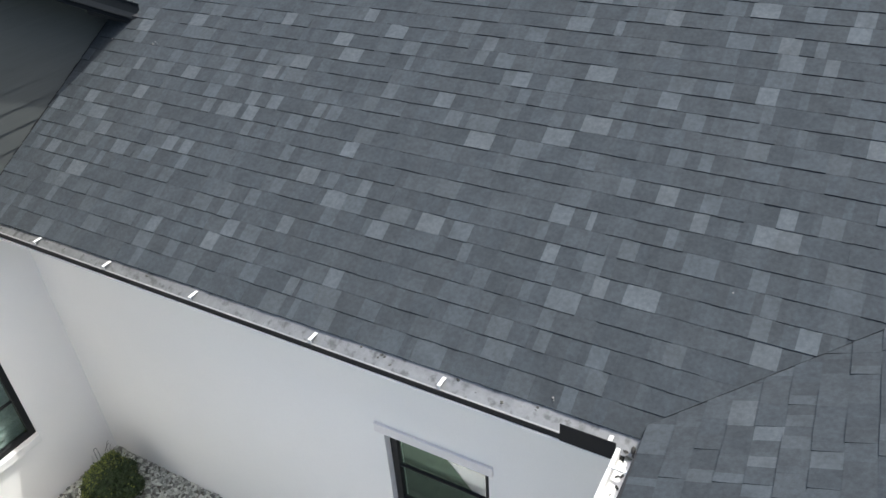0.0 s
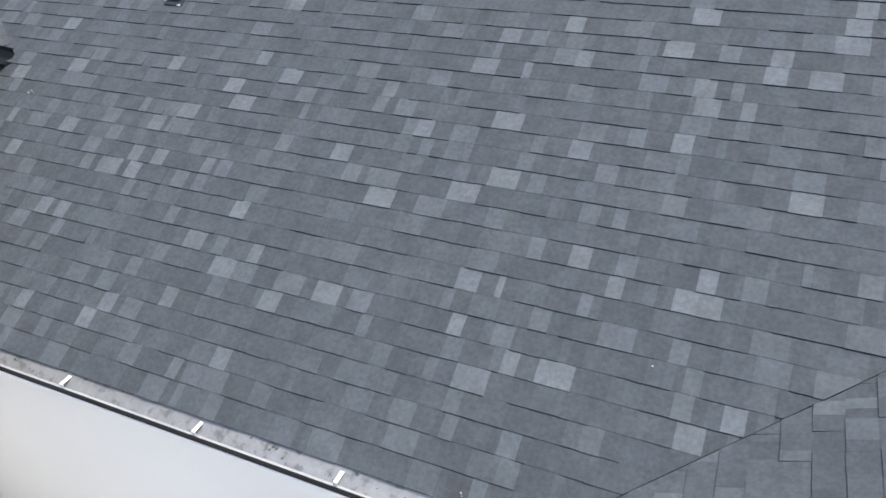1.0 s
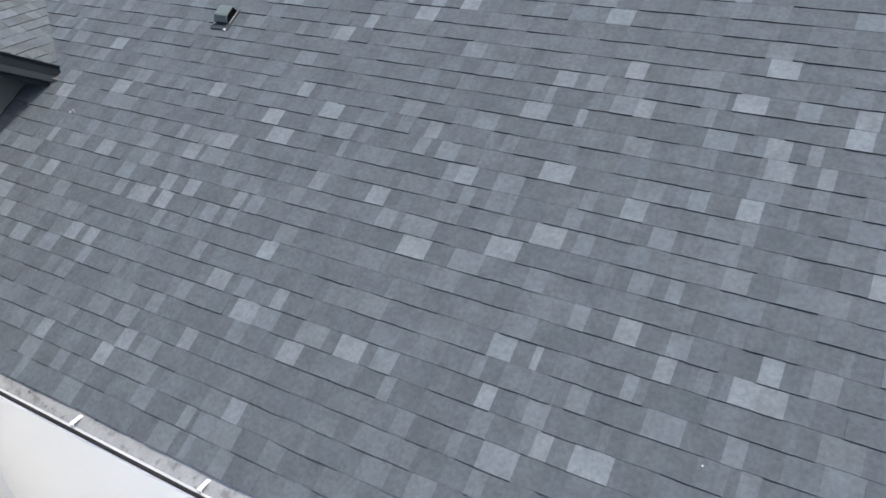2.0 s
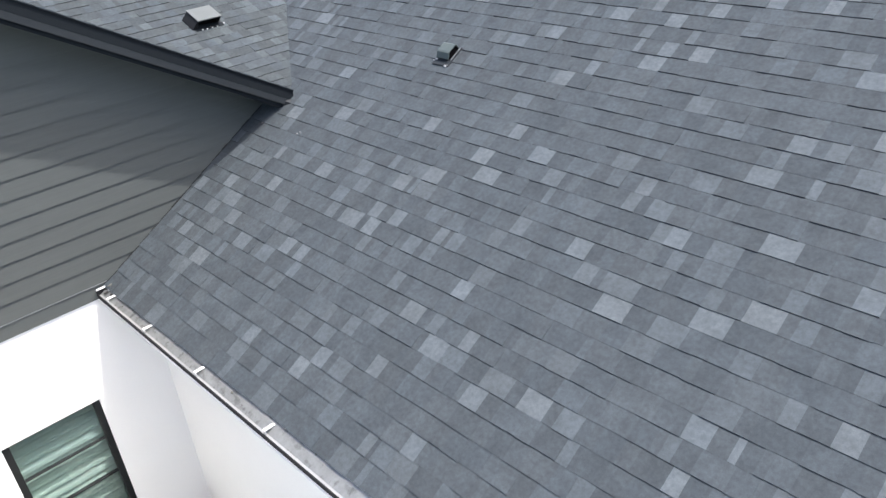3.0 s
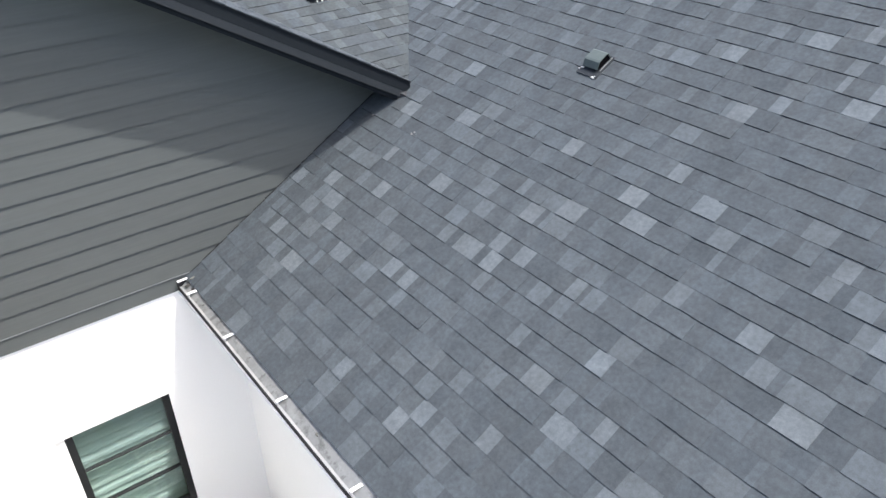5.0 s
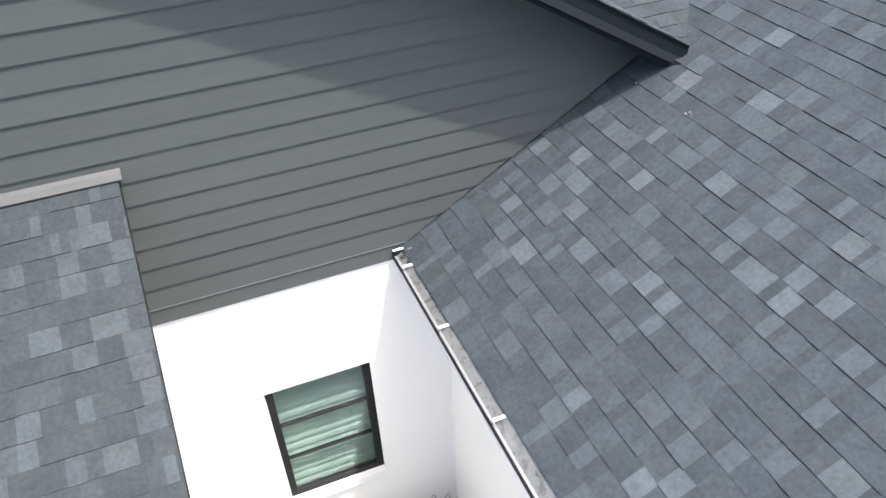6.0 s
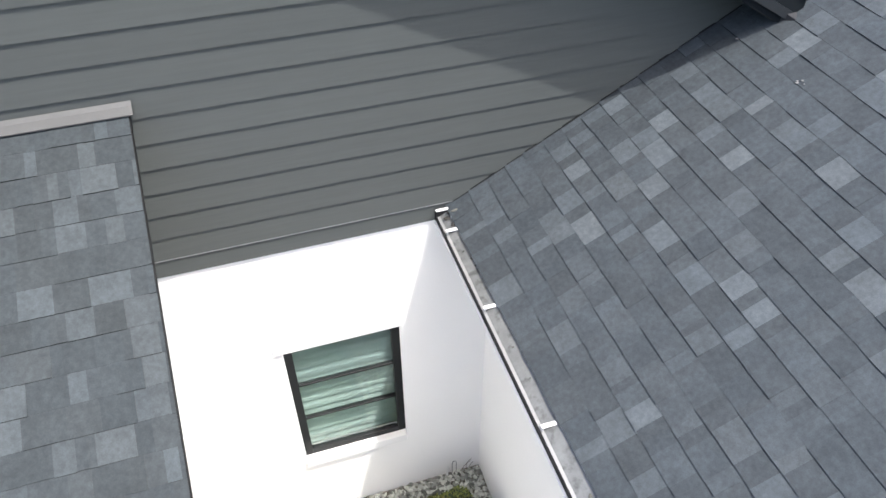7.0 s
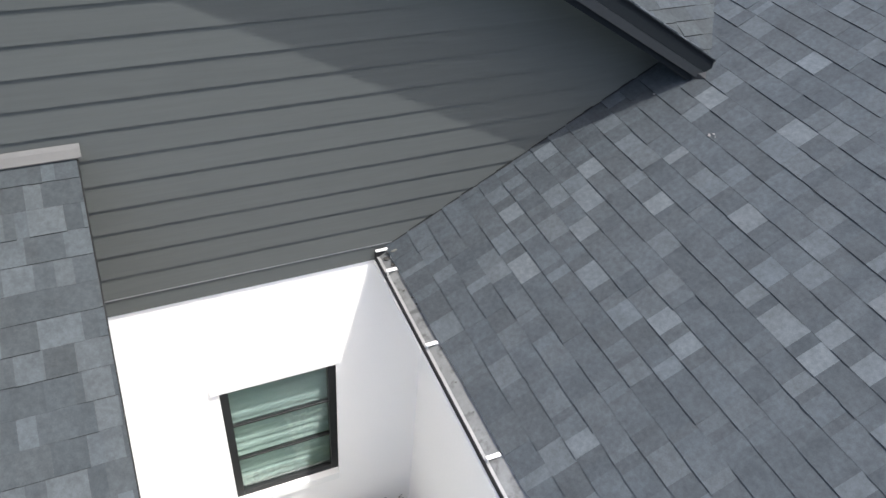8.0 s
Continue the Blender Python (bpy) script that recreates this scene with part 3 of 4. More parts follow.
# siding wall above the white wall: lapped boards
siding = new("wall_siding", prism("wall_siding", [(SIDING_X - 0.012, y, z) for y, z in ((-8.3, -0.02), (2.2, -0.02), (2.2, 1.18), (GABLE_Y, GABLE_Z - 0.08), (-8.3, GABLE_Z - 0.08 - 5.1 * PITCH_G))], (-0.22, 0, 0), SIDING))
tagged(siding, "grey lapped board siding on the gable wall", "wall", kind="structure")
LAP = 0.163
part("skirt_board", boxes("skirt_board", [((SIDING_X - 0.012, SIDING_X + 0.002), (-8.3, 2.15), (-0.012, 0.122))], SIDING, 0.002), siding)
part("drip_flashing", boxes("drip_flashing", [((SIDING_X - 0.012, SIDING_X + 0.011), (-8.3, 2.15), (0.1225, 0.1298))], ALLOY), siding, "thin pale metal drip flashing")
part("base_bead", boxes("base_bead", [((-0.02, SIDING_X - 0.002), (-1.98, 0.05), (-0.021, -0.0125))], TRIM), siding, "white bead under the siding")
BOARDS = []
for n in range(28):
    z0 = 0.1305 + n * LAP
    z1 = z0 + LAP + 0.012
    shape = clip([(-8.2, z0), (2.2, z0), (2.2, z1), (-8.2, z1)], [(PITCH_G, 1.0, TIP_Z + PITCH_G * TIP[1] - 0.10), (-PITCH_G, 1.0, GABLE_Z - 0.1 - PITCH_G * GABLE_Y)])
    if len(shape) < 3:
        continue
    k = [(z1 - z) / (z1 - z0) for y, z in shape]
    front = [Vector((SIDING_X + 0.001 + 0.0106 * f, y, z)) for (y, z), f in zip(shape, k)]
    back = [Vector((SIDING_X - 0.011, y, z)) for y, z in shape]
    m = len(front)
    BOARDS.append((front + back, [tuple(range(m))] + [(i, m + i, m + (i + 1) % m, (i + 1) % m) for i in range(m)]))


# step flashing where the siding meets the steep roof: one bent piece a course, each lapped over the one below
for row in range(1, 16):
    y0 = EAVE_Y + course(row) * cos_n
    y1 = y0 + EXPOSED * cos_n + 0.012
    rise = [(y0, north_z(y0) - 0.004), (y1, north_z(y1) - 0.004), (y1, north_z(y1) + 0.006), (y0, north_z(y0) + 0.013)]
    part("step_flashing", prism("step_flashing", [(SIDING_X + 0.004, y, z) for y, z in rise], (0.010, 0, 0), BRONZE), siding, "dark bent metal flashing" if row == 1 else "")


# ---- windows ----
def window(name, axis, face, rect, inward, panes, label, lintel, sill, back=0.0, glass=GLASS, top_glass=None):
    """A window in an opening: a dark frame, two cross bars, panes, a lintel and a sill; a blind hangs behind it. axis: that of the wall's normal."""
    a0, a1, z0, z1 = rect
    top = tagged(new(name), label, "window", kind="structure")

    def box_set(pname, spans, mat, bevel=0.0, note="", owner=top, setback=back):
        made = []
        for depth, a, z in spans:
            d = tuple(sorted((face + inward * (depth[0] + setback), face + inward * (depth[1] + setback))))
            made.append((d, a, z) if axis == "x" else (a, d, z))
        return part(pname, boxes(pname, made, mat, bevel), owner, note)

    w = 0.062
    frame_set = box_set("window_frame", [((0.012, 0.075), (a0, a0 + w), (z0, z1)), ((0.012, 0.075), (a1 - w, a1), (z0, z1)), ((0.012, 0.075), (a0 + w, a1 - w), (z0, z0 + w)), ((0.012, 0.075), (a0 + w, a1 - w), (z1 - 0.022, z1))], FRAME, 0.004, "black metal frame")
    step = (z1 - z0 - w - 0.022) / panes
    for i in range(1, panes):
        z = z0 + w + i * step
        box_set("glazing_bar", [((0.02, 0.062), (a0 + w, a1 - w), (z - 0.0075, z + 0.0075))], FRAME, 0.003, owner=frame_set)
    for i in range(panes):
        zl, zh = z0 + w + i * step + 0.0075 * (i > 0), z0 + w + (i + 1) * step - 0.0075 * (i < panes - 1)
        pane = box_set("pane", [((0.034, 0.040), (a0 + w, a1 - w), (zl, zh))], top_glass if top_glass and i == panes - 1 else glass, 0, "dull obscured green glass" if top_glass and i == panes - 1 else "green tinted glass")
        pane.visible_shadow = False
    if lintel:
        box_set("lintel", [((-0.024, 0.03), lintel[:2], lintel[2:])], LINTEL if axis == "y" else TRIM, 0.006, "white painted lintel", setback=0.0)
    if sill:
        box_set("window_sill", [((-0.045, 0.03), sill[:2], sill[2:])], TRIM, 0.006, "white painted sill", setback=0.0)
    # the dim room behind
    box_set("room_lining", [((0.9, 0.92), (a0 - 0.8, a1 + 0.8), (z0 - 0.7, z1 + 0.5)), ((0.23, 0.9), (a0 - 0.82, a0 - 0.8), (z0 - 0.7, z1 + 0.5)), ((0.23, 0.9), (a1 + 0.8, a1 + 0.82), (z0 - 0.7, z1 + 0.5)), ((0.23, 0.9), (a0 - 0.8, a1 + 0.8), (z1 + 0.5, z1 + 0.52)), ((0.23, 0.9), (a0 - 0.8, a1 + 0.8), (z0 - 0.72, z0 - 0.7))], ROOM, setback=0.0)
    return top


window("window_1", "x", 0.0, WIN_W, -1, 3, "black-framed window with three stacked green panes in the white wall", (-1.184, -0.226, -0.972, -0.914), (-1.128, -0.255, -2.448, -2.356), top_glass=GLASS_OBSCURE)
window("window_2", "y", WALL_N, WIN_N, 1, 3, "black-framed window reflecting greenery under the eave", (3.874, 4.892, -1.115, -1.022), (3.912, 4.912, -2.53, -2.423), 0.05, GLASS_COATED)
# a slatted shutter behind the west window
blind = tagged(new("window_blind"), "pale horizontal slatted blind lowered behind the green glass", "blind")
blind.location = (-0.11, (WIN_W[0] + WIN_W[1]) / 2, WIN_W[2] + 0.02)
slat = None
count = 13
height = (WIN_W[3] - WIN_W[2] - 0.05) / count
for i in range(count):
    if slat is None:
        slat = prism("slat", [(-0.004, -0.425, 0.0), (0.022, -0.425, 0.006), (0.020, -0.425, height * 0.42), (0.002, -0.425, height * 0.84), (-0.006, -0.425, height * 0.84)], (0, 0.85, 0), BLIND)
    ob = part("slat", slat, blind)
    ob.location = (0, 0, i * height)
part("head_rail", boxes("head_rail", [((-0.02, 0.03), (-0.425, 0.41), (count * height, count * height + 0.03))], BLIND, 0.003), blind)

# ---- gutters ----
def lump(name, r, sx, sy, sz, mat, place=(0, 0, 0)):
    """A small uneven flattened lump."""
    bm = bmesh.new()
    bmesh.ops.create_icosphere(bm, subdivisions=2, radius=1.0)
    ring = [r.uniform(0.55, 1.25) for _ in range(7)]
    for v in bm.verts:
        a = (math.atan2(v.co.y, v.co.x) / 6.283185 + 1) % 1 * 7
        i = int(a) % 7
        k = ring[i] + (ring[(i + 1) % 7] - ring[i]) * (a - int(a))
        v.co = Vector((v.co.x * sx * k, v.co.y * sy * k, v.co.z * sz)) * r.uniform(0.9, 1.1) + Vector(place)
    me = bpy.data.meshes.new(name)
    bm.to_mesh(me)
    bm.free()
    me.materials.append(mat)
    return me


LIP_Y, LIP_Z = 0.042, 0.066
FRONT_Y, FRONT_Z = 0.030, 0.054


def trough(name, outline, run, mat):
    """A folded sheet: the open outline with a thickness, carried along run."""
    pts = [Vector(p) for p in outline]
    n, run = len(pts), Vector(run)
    normals = []
    for i in range(n):
        d = (pts[min(i + 1, n - 1)] - pts[max(i - 1, 0)]).normalized()
        normals.append(run.normalized().cross(d) * 0.003)
    ring = pts + [p + q for p, q in zip(reversed(pts), reversed(normals))]
    return prism(name, ring, run, mat)


gutter = tagged(new("gutter"), "galvanised box gutter along the eave with white brackets", "gutter")
G_X0 = 0.050
part("front", boxes("front", [((G_X0, 5.90), (FRONT_Y - 0.001, FRONT_Y + 0.006), (0.010, FRONT_Z))], BRONZE, 0.002), gutter, "dark metal gutter front")
part("floor", boxes("floor", [((G_X0, 5.90), (FRONT_Y + 0.0065, 0.058), (0.026, 0.043))], ZINC, 0.002), gutter, "pale zinc gutter floor")
part("apron", prism("apron", [(G_X0, 0.056, 0.028), (G_X0, 0.056, 0.041), (G_X0, 0.175, 0.116), (G_X0, 0.175, 0.086)], (5.96 - G_X0, 0, 0), GALVANISED), gutter, "grey metal apron stained with dirt")
part("lower_bead", boxes("lower_bead", [((G_X0, 5.90), (0.018, 0.036), (-0.003, 0.007))], TRIM, 0.002), gutter, "white bead under the gutter front")
part("end_cap", boxes("end_cap", [((0.037, 0.050), (FRONT_Y - 0.004, LIP_Y + 0.115), (0.011, 0.088))], BRONZE, 0.002), gutter, "dark gutter end")
part("end_strip", boxes("end_strip", [((0.037, 0.058), (LIP_Y - 0.012, LIP_Y + 0.130), (0.089, 0.099)), ((0.037, 0.045), (LIP_Y + 0.122, LIP_Y + 0.130), (0.099, 0.122))], BRACKET, 0.003), gutter, "white metal strip")
for x in (0.243, 0.932, 1.762, 2.68, 3.765, 4.743, 5.80):
    part("bracket", boxes("bracket", [((x - 0.012, x + 0.012), (LIP_Y - 0.004, LIP_Y + 0.078), (0.079, 0.087)), ((x - 0.009, x + 0.009), (LIP_Y + 0.001, LIP_Y + 0.006), (0.052, 0.079))], BRACKET, 0.002), gutter, "white metal gutter bracket")
part("splash_guard", prism("splash_guard", [(5.53, 0.022, 0.010), (5.85, 0.022, 0.010), (5.85, LIP_Y - 0.022, LIP_Z + 0.080), (5.53, LIP_Y - 0.022, LIP_Z + 0.080)], (0, 0.005, 0), BRONZE), gutter, "dark metal splash guard in the corner")
rng = random.Random(41)


def litter(place, size, mat, label):
    ob = tagged(new("debris", lump("debris", rng, size * rng.uniform(0.8, 1.4), size * rng.uniform(0.45, 0.9), size * 0.35, mat)), label, "debris", "litter in the gutter")
    ob.location = place
    ob.rotation_euler = (0, 0, rng.uniform(0, 3.1))


for i in range(24):
    x, k = rng.choice((5.15, 4.95, 5.35, 4.2, 4.3, 3.2, 2.2, 1.3, 0.45, 0.6)) + rng.gauss(0, 0.06), rng.uniform(0.1, 0.8)
    litter((x, LIP_Y + 0.034 + k * 0.09, 0.055 + k * 0.052), rng.uniform(0.006, 0.015), DEBRIS, "small clump of dry leaf litter in the gutter")
for x, k, s in ((0.075, 0.55, 0.030), (0.11, 0.25, 0.022), (0.15, 0.62, 0.026), (0.19, 0.35, 0.020), (0.225, 0.6, 0.018)):
    litter((x, LIP_Y + 0.030 + k * 0.09, 0.054 + k * 0.052), s, WET_LITTER, "dark wet leaf litter at the gutter end")
litter((0.135, LIP_Y + 0.075, 0.090), 0.016, BRACKET, "white scrap lying in the gutter end")
litter((0.105, LIP_Y + 0.105, 0.118), 0.026, DEBRIS, "grey clump of dry litter at the gutter end")

gutter_e = tagged(new("gutter"), "white box gutter along the east eave", "gutter")
part("trough", trough("trough", [(5.870, 0.028, 0.092), (5.872, 0.028, 0.02), (5.976, 0.028, 0.02), (5.978, 0.028, 0.09)], (0, -6.52, 0), TRIM), gutter_e)
part("rim", boxes("rim", [((5.852, 5.876), (-6.5, 0.03), (0.090, 0.110))], BRACKET, 0.004), gutter_e)
part("rim", boxes("rim", [((5.968, 5.990), (-6.5, 0.12), (0.094, 0.114))], BRACKET, 0.004), gutter_e)
part("outer_face", boxes("outer_face", [((5.852, 5.860), (-6.5, 0.03), (0.0, 0.0895))], TRIM), gutter_e)
for i in range(26):
    litter((5.922 + rng.gauss(0, 0.018), rng.uniform(-0.6, 0.02), 0.030), rng.uniform(0.005, 0.015), WET_LITTER if i % 3 else DEBRIS, "dark leaf litter in the east gutter")
for x, y, s in ((5.93, 0.075, 0.030), (5.96, 0.045, 0.026), (5.90, 0.05, 0.018)):
    litter((x, y, 0.075), s, WET_LITTER, "dark leaf litter in the gutter corner")
for y in (-0.11, -0.72, -1.4, -2.2):
    part("bracket", boxes("bracket", [((5.856, 5.986), (y - 0.011, y + 0.011), (0.1105, 0.118))], BRACKET, 0.001), gutter_e, "white metal gutter bracket")


# ---- roof vents ----
def vent_base(label, place, along, up):
    along, up = Vector(along).normalized(), Vector(up).normalized()
    out = along.cross(up).normalized()
    m = Matrix((along, up, out)).transposed().to_4x4()
    m.translation = Vector(place) + out * 0.008
    vent = tagged(new("roof_vent"), label, "vent")
    vent.matrix_world = m
    return vent


def sealant(flange, spots, size):
    """White dabs of sealant round the foot of a vent."""
    r = random.Random(len(spots) * 7)
    for x, y in spots:
        s = size * r.uniform(0.6, 1.2)
        part("sealant_dab", lump("sealant_dab", r, s, s * 0.6, s * 0.5, SEALANT, (x, y, 0.007)), flange, "white dab of sealant")


def slant_vent(label, place, along, up, w, d, h):
    """A small hooded vent: a flat top that bends down over the mouth at its lower end, the cheek that looks along open and dark."""
    vent = vent_base(label, place, along, up)
    flange = part("flange", boxes("flange", [((-w * 0.72, w * 0.66), (-d * 0.98, d * 0.62), (0.0, 0.005))], FASCIA_LOW, 0.002), vent, "dark metal flange")
    t = 0.005
    outer = [(d * 0.50, 0.006), (d * 0.42, h * 0.92), (d * 0.34, h), (-d * 0.22, h), (-d * 0.34, h * 0.95), (-d * 0.60, h * 0.42)]
    inner = [(-d * 0.60 + t, h * 0.42), (-d * 0.34 + t, h * 0.95 - t), (-d * 0.22, h - t), (d * 0.34, h - t), (d * 0.42 - t, h * 0.90), (d * 0.50 - t, 0.006)]
    part("hood", prism("hood", [(-w / 2, y, z) for y, z in outer + inner], (w, 0, 0), VENT_HOOD), vent, "grey-green metal hood")
    side = [(d * 0.50 - t, 0.006), (d * 0.42 - t, h * 0.89), (d * 0.34, h - t - 0.001), (-d * 0.22, h - t - 0.001), (-d * 0.34 + t, h * 0.93 - t), (-d * 0.52, h * 0.42), (-d * 0.42, 0.006)]
    part("cheek", prism("cheek", [(-w / 2 + 0.001, y, z) for y, z in side], (0.004, 0, 0), VENT), vent)
    part("throat", prism("throat", [(w / 2 - 0.016, y, z) for y, z in side], (0.004, 0, 0), VENT_DARK), vent, "dark opening of the vent")
    part("collar", boxes("collar", [((-w * 0.36, w * 0.36), (-d * 0.40, d * 0.36), (0.005, h * 0.34))], VENT_DARK), vent, "dark collar under the hood")
    part("edge_strip", prism("edge_strip", [(w * 0.50, -d * 0.50, 0.005), (w * 0.55, -d * 0.50, 0.005), (w * 0.57, -d * 0.50, 0.016), (w * 0.545, -d * 0.50, 0.016)], (0, d * 1.02, 0), ALLOY), vent, "pale turned-up metal edge")
    sealant(flange, ((w * 0.52, -d * 0.90), (w * 0.42, -d * 0.96), (w * 0.50, -d * 1.02), (w * 0.36, -d * 1.0), (-w * 0.62, -d * 0.62), (-w * 0.70, -d * 0.72), (-w * 0.52, -d * 0.58)), 0.009)
    return vent


def box_vent(label, place, along, up, w, d, h):
    """A low box vent: a pale hood over dark cheeks, open on the side that looks along."""
    vent = vent_base(label, place, along, up)
    flange = part("flange", boxes("flange", [((-w * 0.6, w * 0.62), (-d * 0.6, d * 0.62), (0.0, 0.006))], FASCIA, 0.002), vent, "dark metal flange")
    t = 0.010
    side = [(-w / 2, -d / 2, 0.006), (w * 0.34, -d / 2, 0.006), (w / 2, -d / 2, h * 0.72), (w / 2, -d / 2, h), (-w / 2, -d / 2, h * 0.92)]
    part("cheek", prism("cheek", [(-w / 2, y, z) for y, z in ((-d / 2 - 0.055, 0.006), (-d / 2 + t, 0.006), (-d / 2 + t, h * 0.92), (-d / 2, h * 0.92))], (w * 0.96, 0, 0), BRONZE), vent, "dark sloping side of the vent")
    part("cheek", prism("cheek", [(x, -y - t, z) for x, y, z in side], (0, t, 0), BRONZE), vent, "dark side of the vent")
    part("back", boxes("back", [((-w / 2, -w / 2 + t), (-d / 2 + t, d / 2 - t), (0.006, h * 0.9))], BRONZE), vent)
    part("hood", prism("hood", [(-w / 2 - 0.01, -d / 2 - 0.006, h * 0.93), (w / 2 + 0.012, -d / 2 - 0.006, h * 1.005), (w / 2 + 0.012, -d / 2 - 0.006, h * 1.005 + 0.010), (-w / 2 - 0.01, -d / 2 - 0.006, h * 0.93 + 0.010)], (0, d + 0.012, 0), VENT_PALE), vent, "pale grey metal hood")
    part("throat", boxes("throat", [((-w * 0.42, w * 0.22), (-d / 2 + t, d / 2 - t), (0.006, h * 0.6))], VENT_DARK), vent, "dark opening of the vent")
    sealant(flange, ((w * 0.62, -d * 0.35), (w * 0.63, -d * 0.15), (w * 0.62, 0.02), (w * 0.63, d * 0.3), (w * 0.5, d * 0.66)), 0.012)
    return vent


up_n, up_w = unit(0, 1, PITCH_N), unit(-1, 0, PITCH_W)
slant_vent("small grey slant-backed vent on the steep shingle roof", (1.728, 2.890, north_z(2.890)), (1, 0, 0), up_n, 0.140, 0.140, 0.070)
box_vent("box vent with a pale hood on the rear roof", (-0.975, 2.105, W_Z0 + PITCH_W * (W_X0 + 0.975)), -up_w, Vector((0, 1, 0)), 0.205, 0.25, 0.095)

rng = random.Random(12)
for x, y, s in ((0.785, 1.858, 0.010), (0.795, 1.882, 0.008), (0.775, 1.866, 0.005), (0.822, 1.874, 0.003), (0.245, 1.845, 0.008), (5.422, 0.190, 0.008), (5.430, 0.178, 0.004), (6.189, 0.973, 0.006)):
    ob = tagged(new("dropping", lump("dropping", rng, s, s * 1.3, 0.003, DROPPING)), "small white dropping on the roof shingles", "dropping", "droppings on the roof")
    ob.location = (x, y, (north_z(y) if x < 6 or y > 0.6 else E_Z0 + PITCH_E * (x - E_X0)) + 0.010)

patio = new("pavement", prism("pavement", [(x, y, GROUND - 0.05) for x, y in ((0.8, -1.50), (2.6, -1.46), (3.52, -0.928), (4.0, -0.655), (4.9, -0.18), (6.36, -0.18), (6.36, -6.5), (1.95, -6.5), (1.95, -1.99), (0.8, -1.99))], (0, 0, 0.065), PAVING))
tagged(patio, "pale paving between the house wings", "pavement", kind="structure")

# ---- the gravel bed in the corner ----
bed = new("planting_bed", boxes("planting_bed", [((0.0, 3.1), (-0.45, WALL_N), (GROUND, GROUND + 0.02)), ((0.0, 0.75), (-1.98, -0.45), (GROUND, GROUND + 0.02))], SOIL))
tagged(bed, "soil bed along the foot of the white walls", "bed", kind="structure")
rng = random.Random(5)
base_stone = bmesh.new()
bmesh.ops.create_icosphere(base_stone, subdivisions=1, radius=1.0)
stone_v = [v.co.copy() for v in base_stone.verts]
stone_f = [tuple(v.index for v in f.verts) for f in base_stone.faces]
base_stone.free()
verts, faces = [], []
for i in range(9000):
    if rng.random() < 0.7:
        x, y = rng.uniform(0.012, 3.09), rng.uniform(-0.44, WALL_N - 0.012)
    else:
        x, y = rng.uniform(0.012, 0.74), rng.uniform(-1.96, -0.42)
    s = rng.uniform(0.014, 0.034)
    turn = Euler((rng.uniform(0, 6), rng.uniform(-0.4, 0.4), rng.uniform(0, 6))).to_matrix() @ Matrix.Diagonal((s, s * rng.uniform(0.6, 0.9), s * rng.uniform(0.4, 0.7)))
    start = len(verts)
    centre = Vector((x, y, GROUND + 0.022 + s * rng.uniform(0.1, 0.7)))
    verts += [centre + turn @ (v * rng.uniform(0.82, 1.12)) for v in stone_v]
    faces += [tuple(start + k for k in f) for f in stone_f]
gravel = new("gravel", mesh_of("gravel", verts, faces, [STONE]))
tagged(gravel, "grey and white river stones on the bed", "gravel", kind="stuff")


def shrub(label, place, radius, height, seed, leaves):
    r = random.Random(seed)
    top = tagged(new("shrub"), label, "shrub")
    top.location = place
    bm = bmesh.new()
    tips = []
    for i in range(26):
        a, lean = r.uniform(0, 6.283), r.uniform(0.1, 0.95)
        end = Vector((math.cos(a) * radius * lean, math.sin(a) * radius * lean, height * r.uniform(0.45, 0.95) * (1.05 - 0.45 * lean)))
        start = Vector((r.uniform(-0.03, 0.03), r.uniform(-0.03, 0.03), 0))
        d = (end - start)
        bmesh.ops.create_cone(bm, segments=5, radius1=0.007, radius2=0.002, depth=d.length, matrix=Matrix.Translation((start + end) / 2) @ d.to_track_quat("Z", "Y").to_matrix().to_4x4())
        tips.append((start, end))
    me = bpy.data.meshes.new("branches")
    bm.to_mesh(me)
    bm.free()
    me.materials.append(WOOD)
    part("branches", me, top)
    for pname, mat, amount, fresh in (("leaves", LEAF, leaves, False), ("new_leaves", LEAF_NEW, leaves // 3, True)):
        vs, fs = [], []
        for i in range(amount):
            a, up = r.uniform(0, 6.283), r.uniform(-0.75, 1.0)
            ring = math.sqrt(1 - up * up)
            swell = 1 + 0.10 * math.sin(3 * a + 1) * ring + 0.08 * math.sin(5 * a + 4 * up)
            k = swell * (r.uniform(0.93, 1.06) if fresh else 1.02 * r.random() ** 0.25)
            c = Vector((math.cos(a) * ring * radius * k, math.sin(a) * ring * radius * k, height * (0.5 + 0.5 * up * k)))
            c += Vector((r.gauss(0, 0.012), r.gauss(0, 0.012), r.gauss(0, 0.012)))
            if fresh and r.random() > max(0.04, -c.x / radius * 0.9 + c.z / height - 0.55):
                continue
            c.z = max(c.z, 0.03)
            size = r.uniform(0.010, 0.020)
            q = Euler((r.uniform(-1, 1), r.uniform(-1, 1), r.uniform(0, 6.28))).to_matrix()
            start = len(vs)
            vs += [c + q @ Vector(p) * size for p in ((-1, 0, 0), (0, -0.5, 0.12), (1, 0, 0), (0, 0.5, 0.12))]
            fs.append((start, start + 1, start + 2, start + 3))
        part(pname, mesh_of(pname, vs, fs, [mat]), top, "yellow-green young leaves" if fresh else "dense dark green leaves")
    return top


shrub("small round dark green shrub with yellow-green tips", (0.62, -0.05, GROUND + 0.02), 0.27, 0.50, 7, 26000)


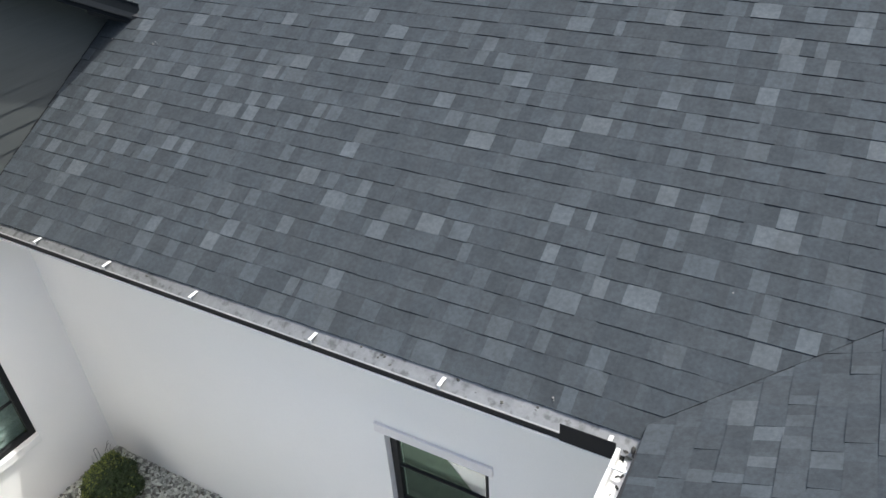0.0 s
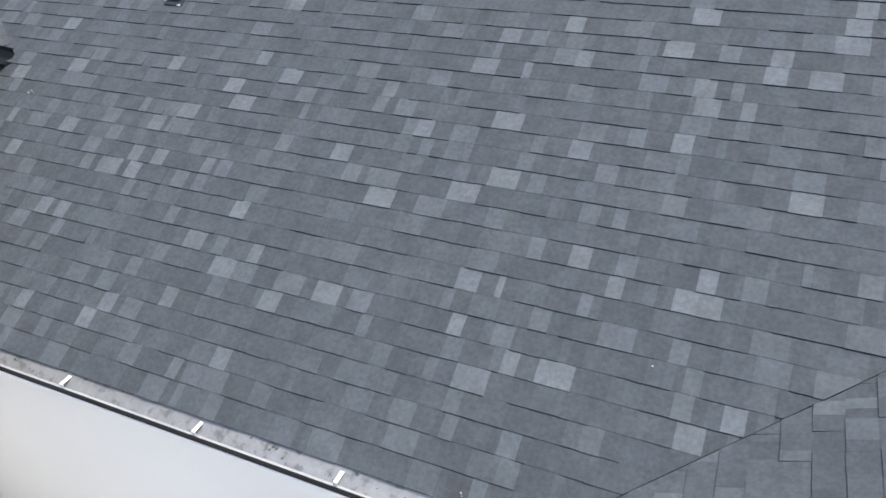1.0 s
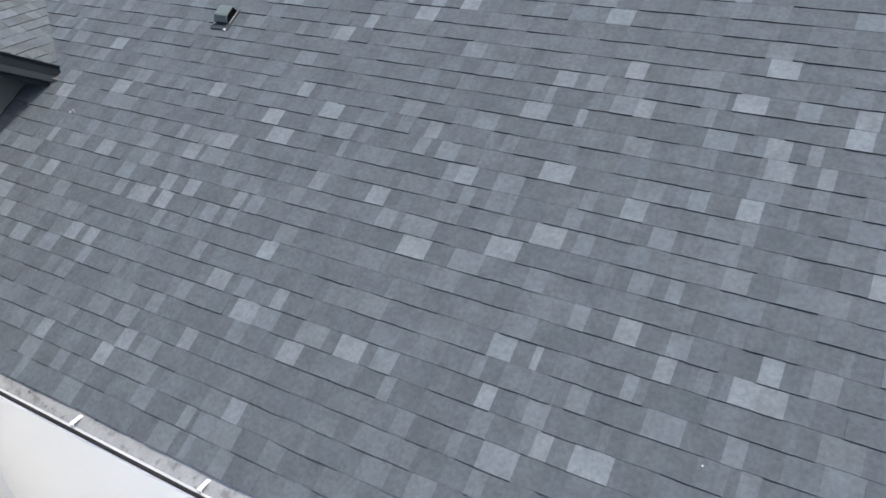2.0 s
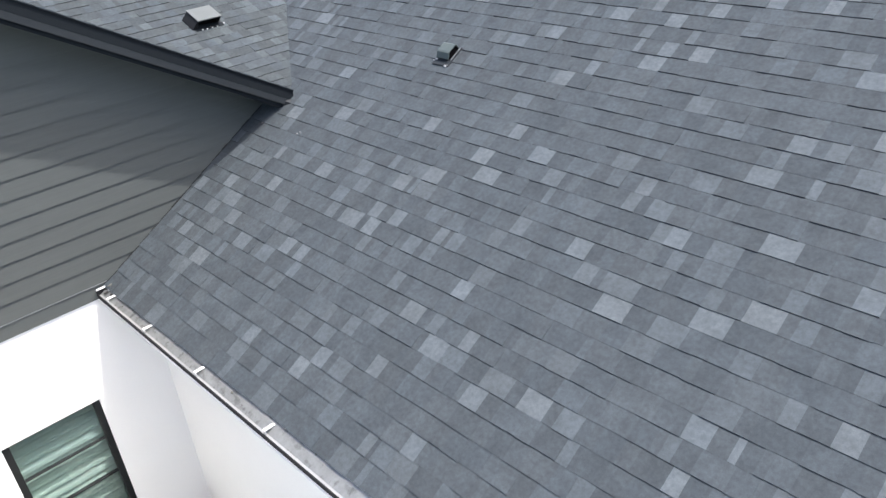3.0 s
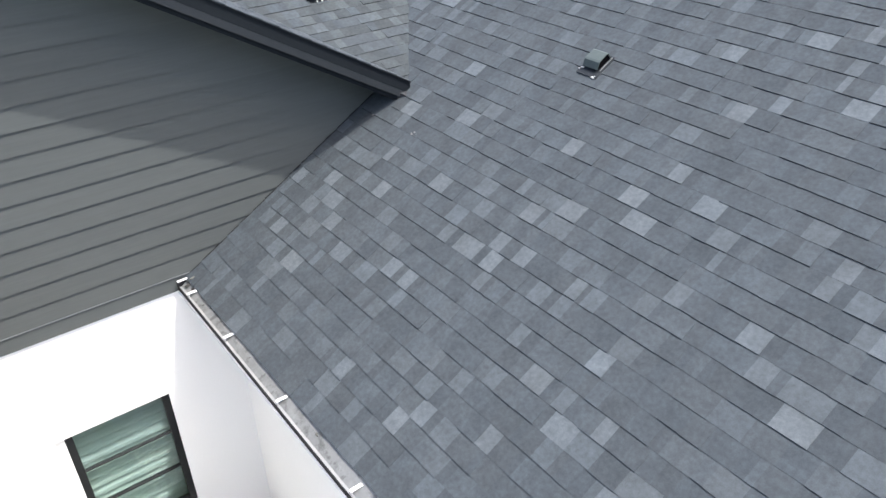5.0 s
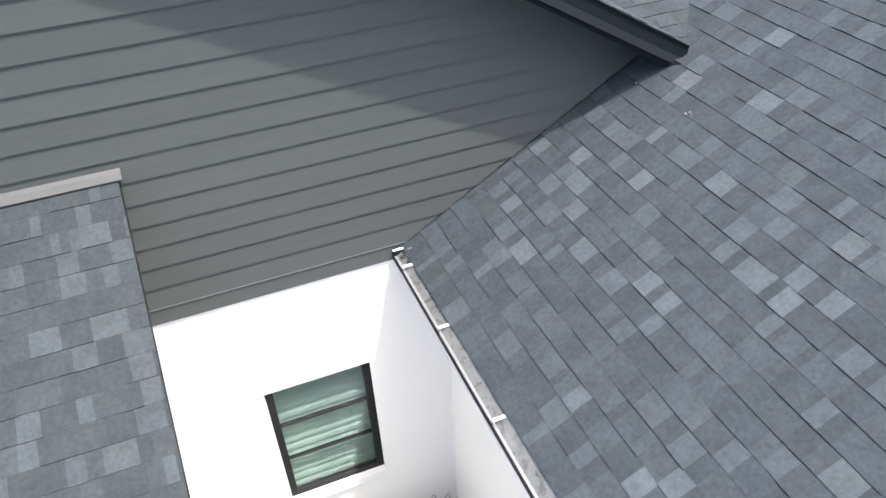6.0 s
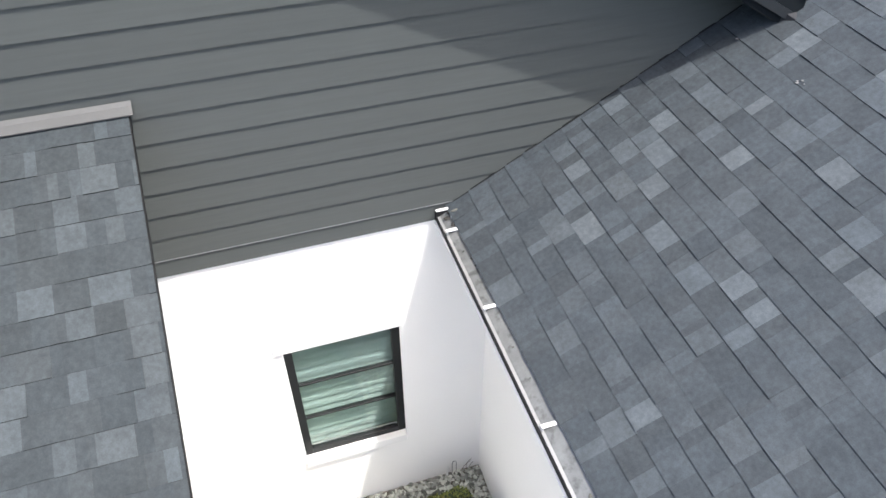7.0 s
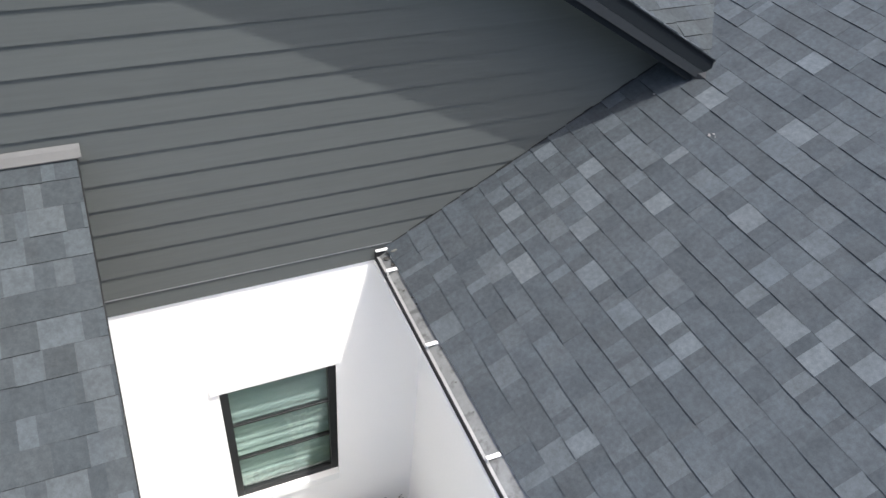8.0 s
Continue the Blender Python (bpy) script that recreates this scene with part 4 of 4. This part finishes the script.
def tube(name, points, radius, mat):
    """A wire along the points."""
    pts = [Vector(p) for p in points]
    verts, faces = [], []
    for i, p in enumerate(pts):
        d = (pts[min(i + 1, len(pts) - 1)] - pts[max(i - 1, 0)]).normalized()
        side = d.cross(Vector((0.3, 0.9, 0.2))).normalized()
        other = d.cross(side)
        verts += [p + (side * math.cos(k * math.tau / 6) + other * math.sin(k * math.tau / 6)) * radius for k in range(6)]
    for i in range(len(pts) - 1):
        faces += [(i * 6 + k, i * 6 + (k + 1) % 6, (i + 1) * 6 + (k + 1) % 6, (i + 1) * 6 + k) for k in range(6)]
    return mesh_of(name, verts, faces, [mat])


stake = tagged(new("garden_stake", prism("garden_stake", [(-0.011, 0, 0), (0.011, 0, 0), (0.013, 0, 0.14), (0.004, 0, 0.165), (-0.009, 0, 0.16)], (0, 0.007, 0), BRACKET)), "small white plastic stake standing in the gravel", "stake")
stake.matrix_world = pose(0.035, 0.105, GROUND + 0.025, -4, 6, 70)
hoop = [(0.03, 0.163, 0.0)] + [(0.03 - 0.006 * math.sin(k * math.pi / 8), 0.183 - 0.02 * math.cos(k * math.pi / 8), 0.19 + 0.03 * math.sin(k * math.pi / 8)) for k in range(9)] + [(0.03, 0.203, 0.0)]
tagged(new("wire_hoop", tube("wire_hoop", [(x, y, GROUND + 0.025 + z) for x, y, z in hoop], 0.0035, ALLOY)), "grey wire hoop pushed into the gravel", "hoop")
rng = random.Random(77)
for y0, lean, tall in ((0.26, 0.10, 0.13), (0.30, 0.06, 0.17), (0.33, 0.05, 0.10)):
    bend = [(0.03 - 0.016 * k, y0 + lean * k ** 1.6 + rng.uniform(-0.004, 0.004), GROUND + 0.02 + tall * math.sin(k * 1.7)) for k in (0, 0.2, 0.4, 0.6, 0.8, 1.0)]
    tagged(new("dry_twig", tube("dry_twig", bend, 0.002, WOOD)), "thin bent dry twig against the white wall", "twig", "twigs in the gravel bed")

# ---- single shingles and boards ----
for roof, single in SINGLES:
    lay_singles(roof, single)
for pts, local in BOARDS:
    part("board", mesh_of("board", pts, local, [SIDING]), siding)
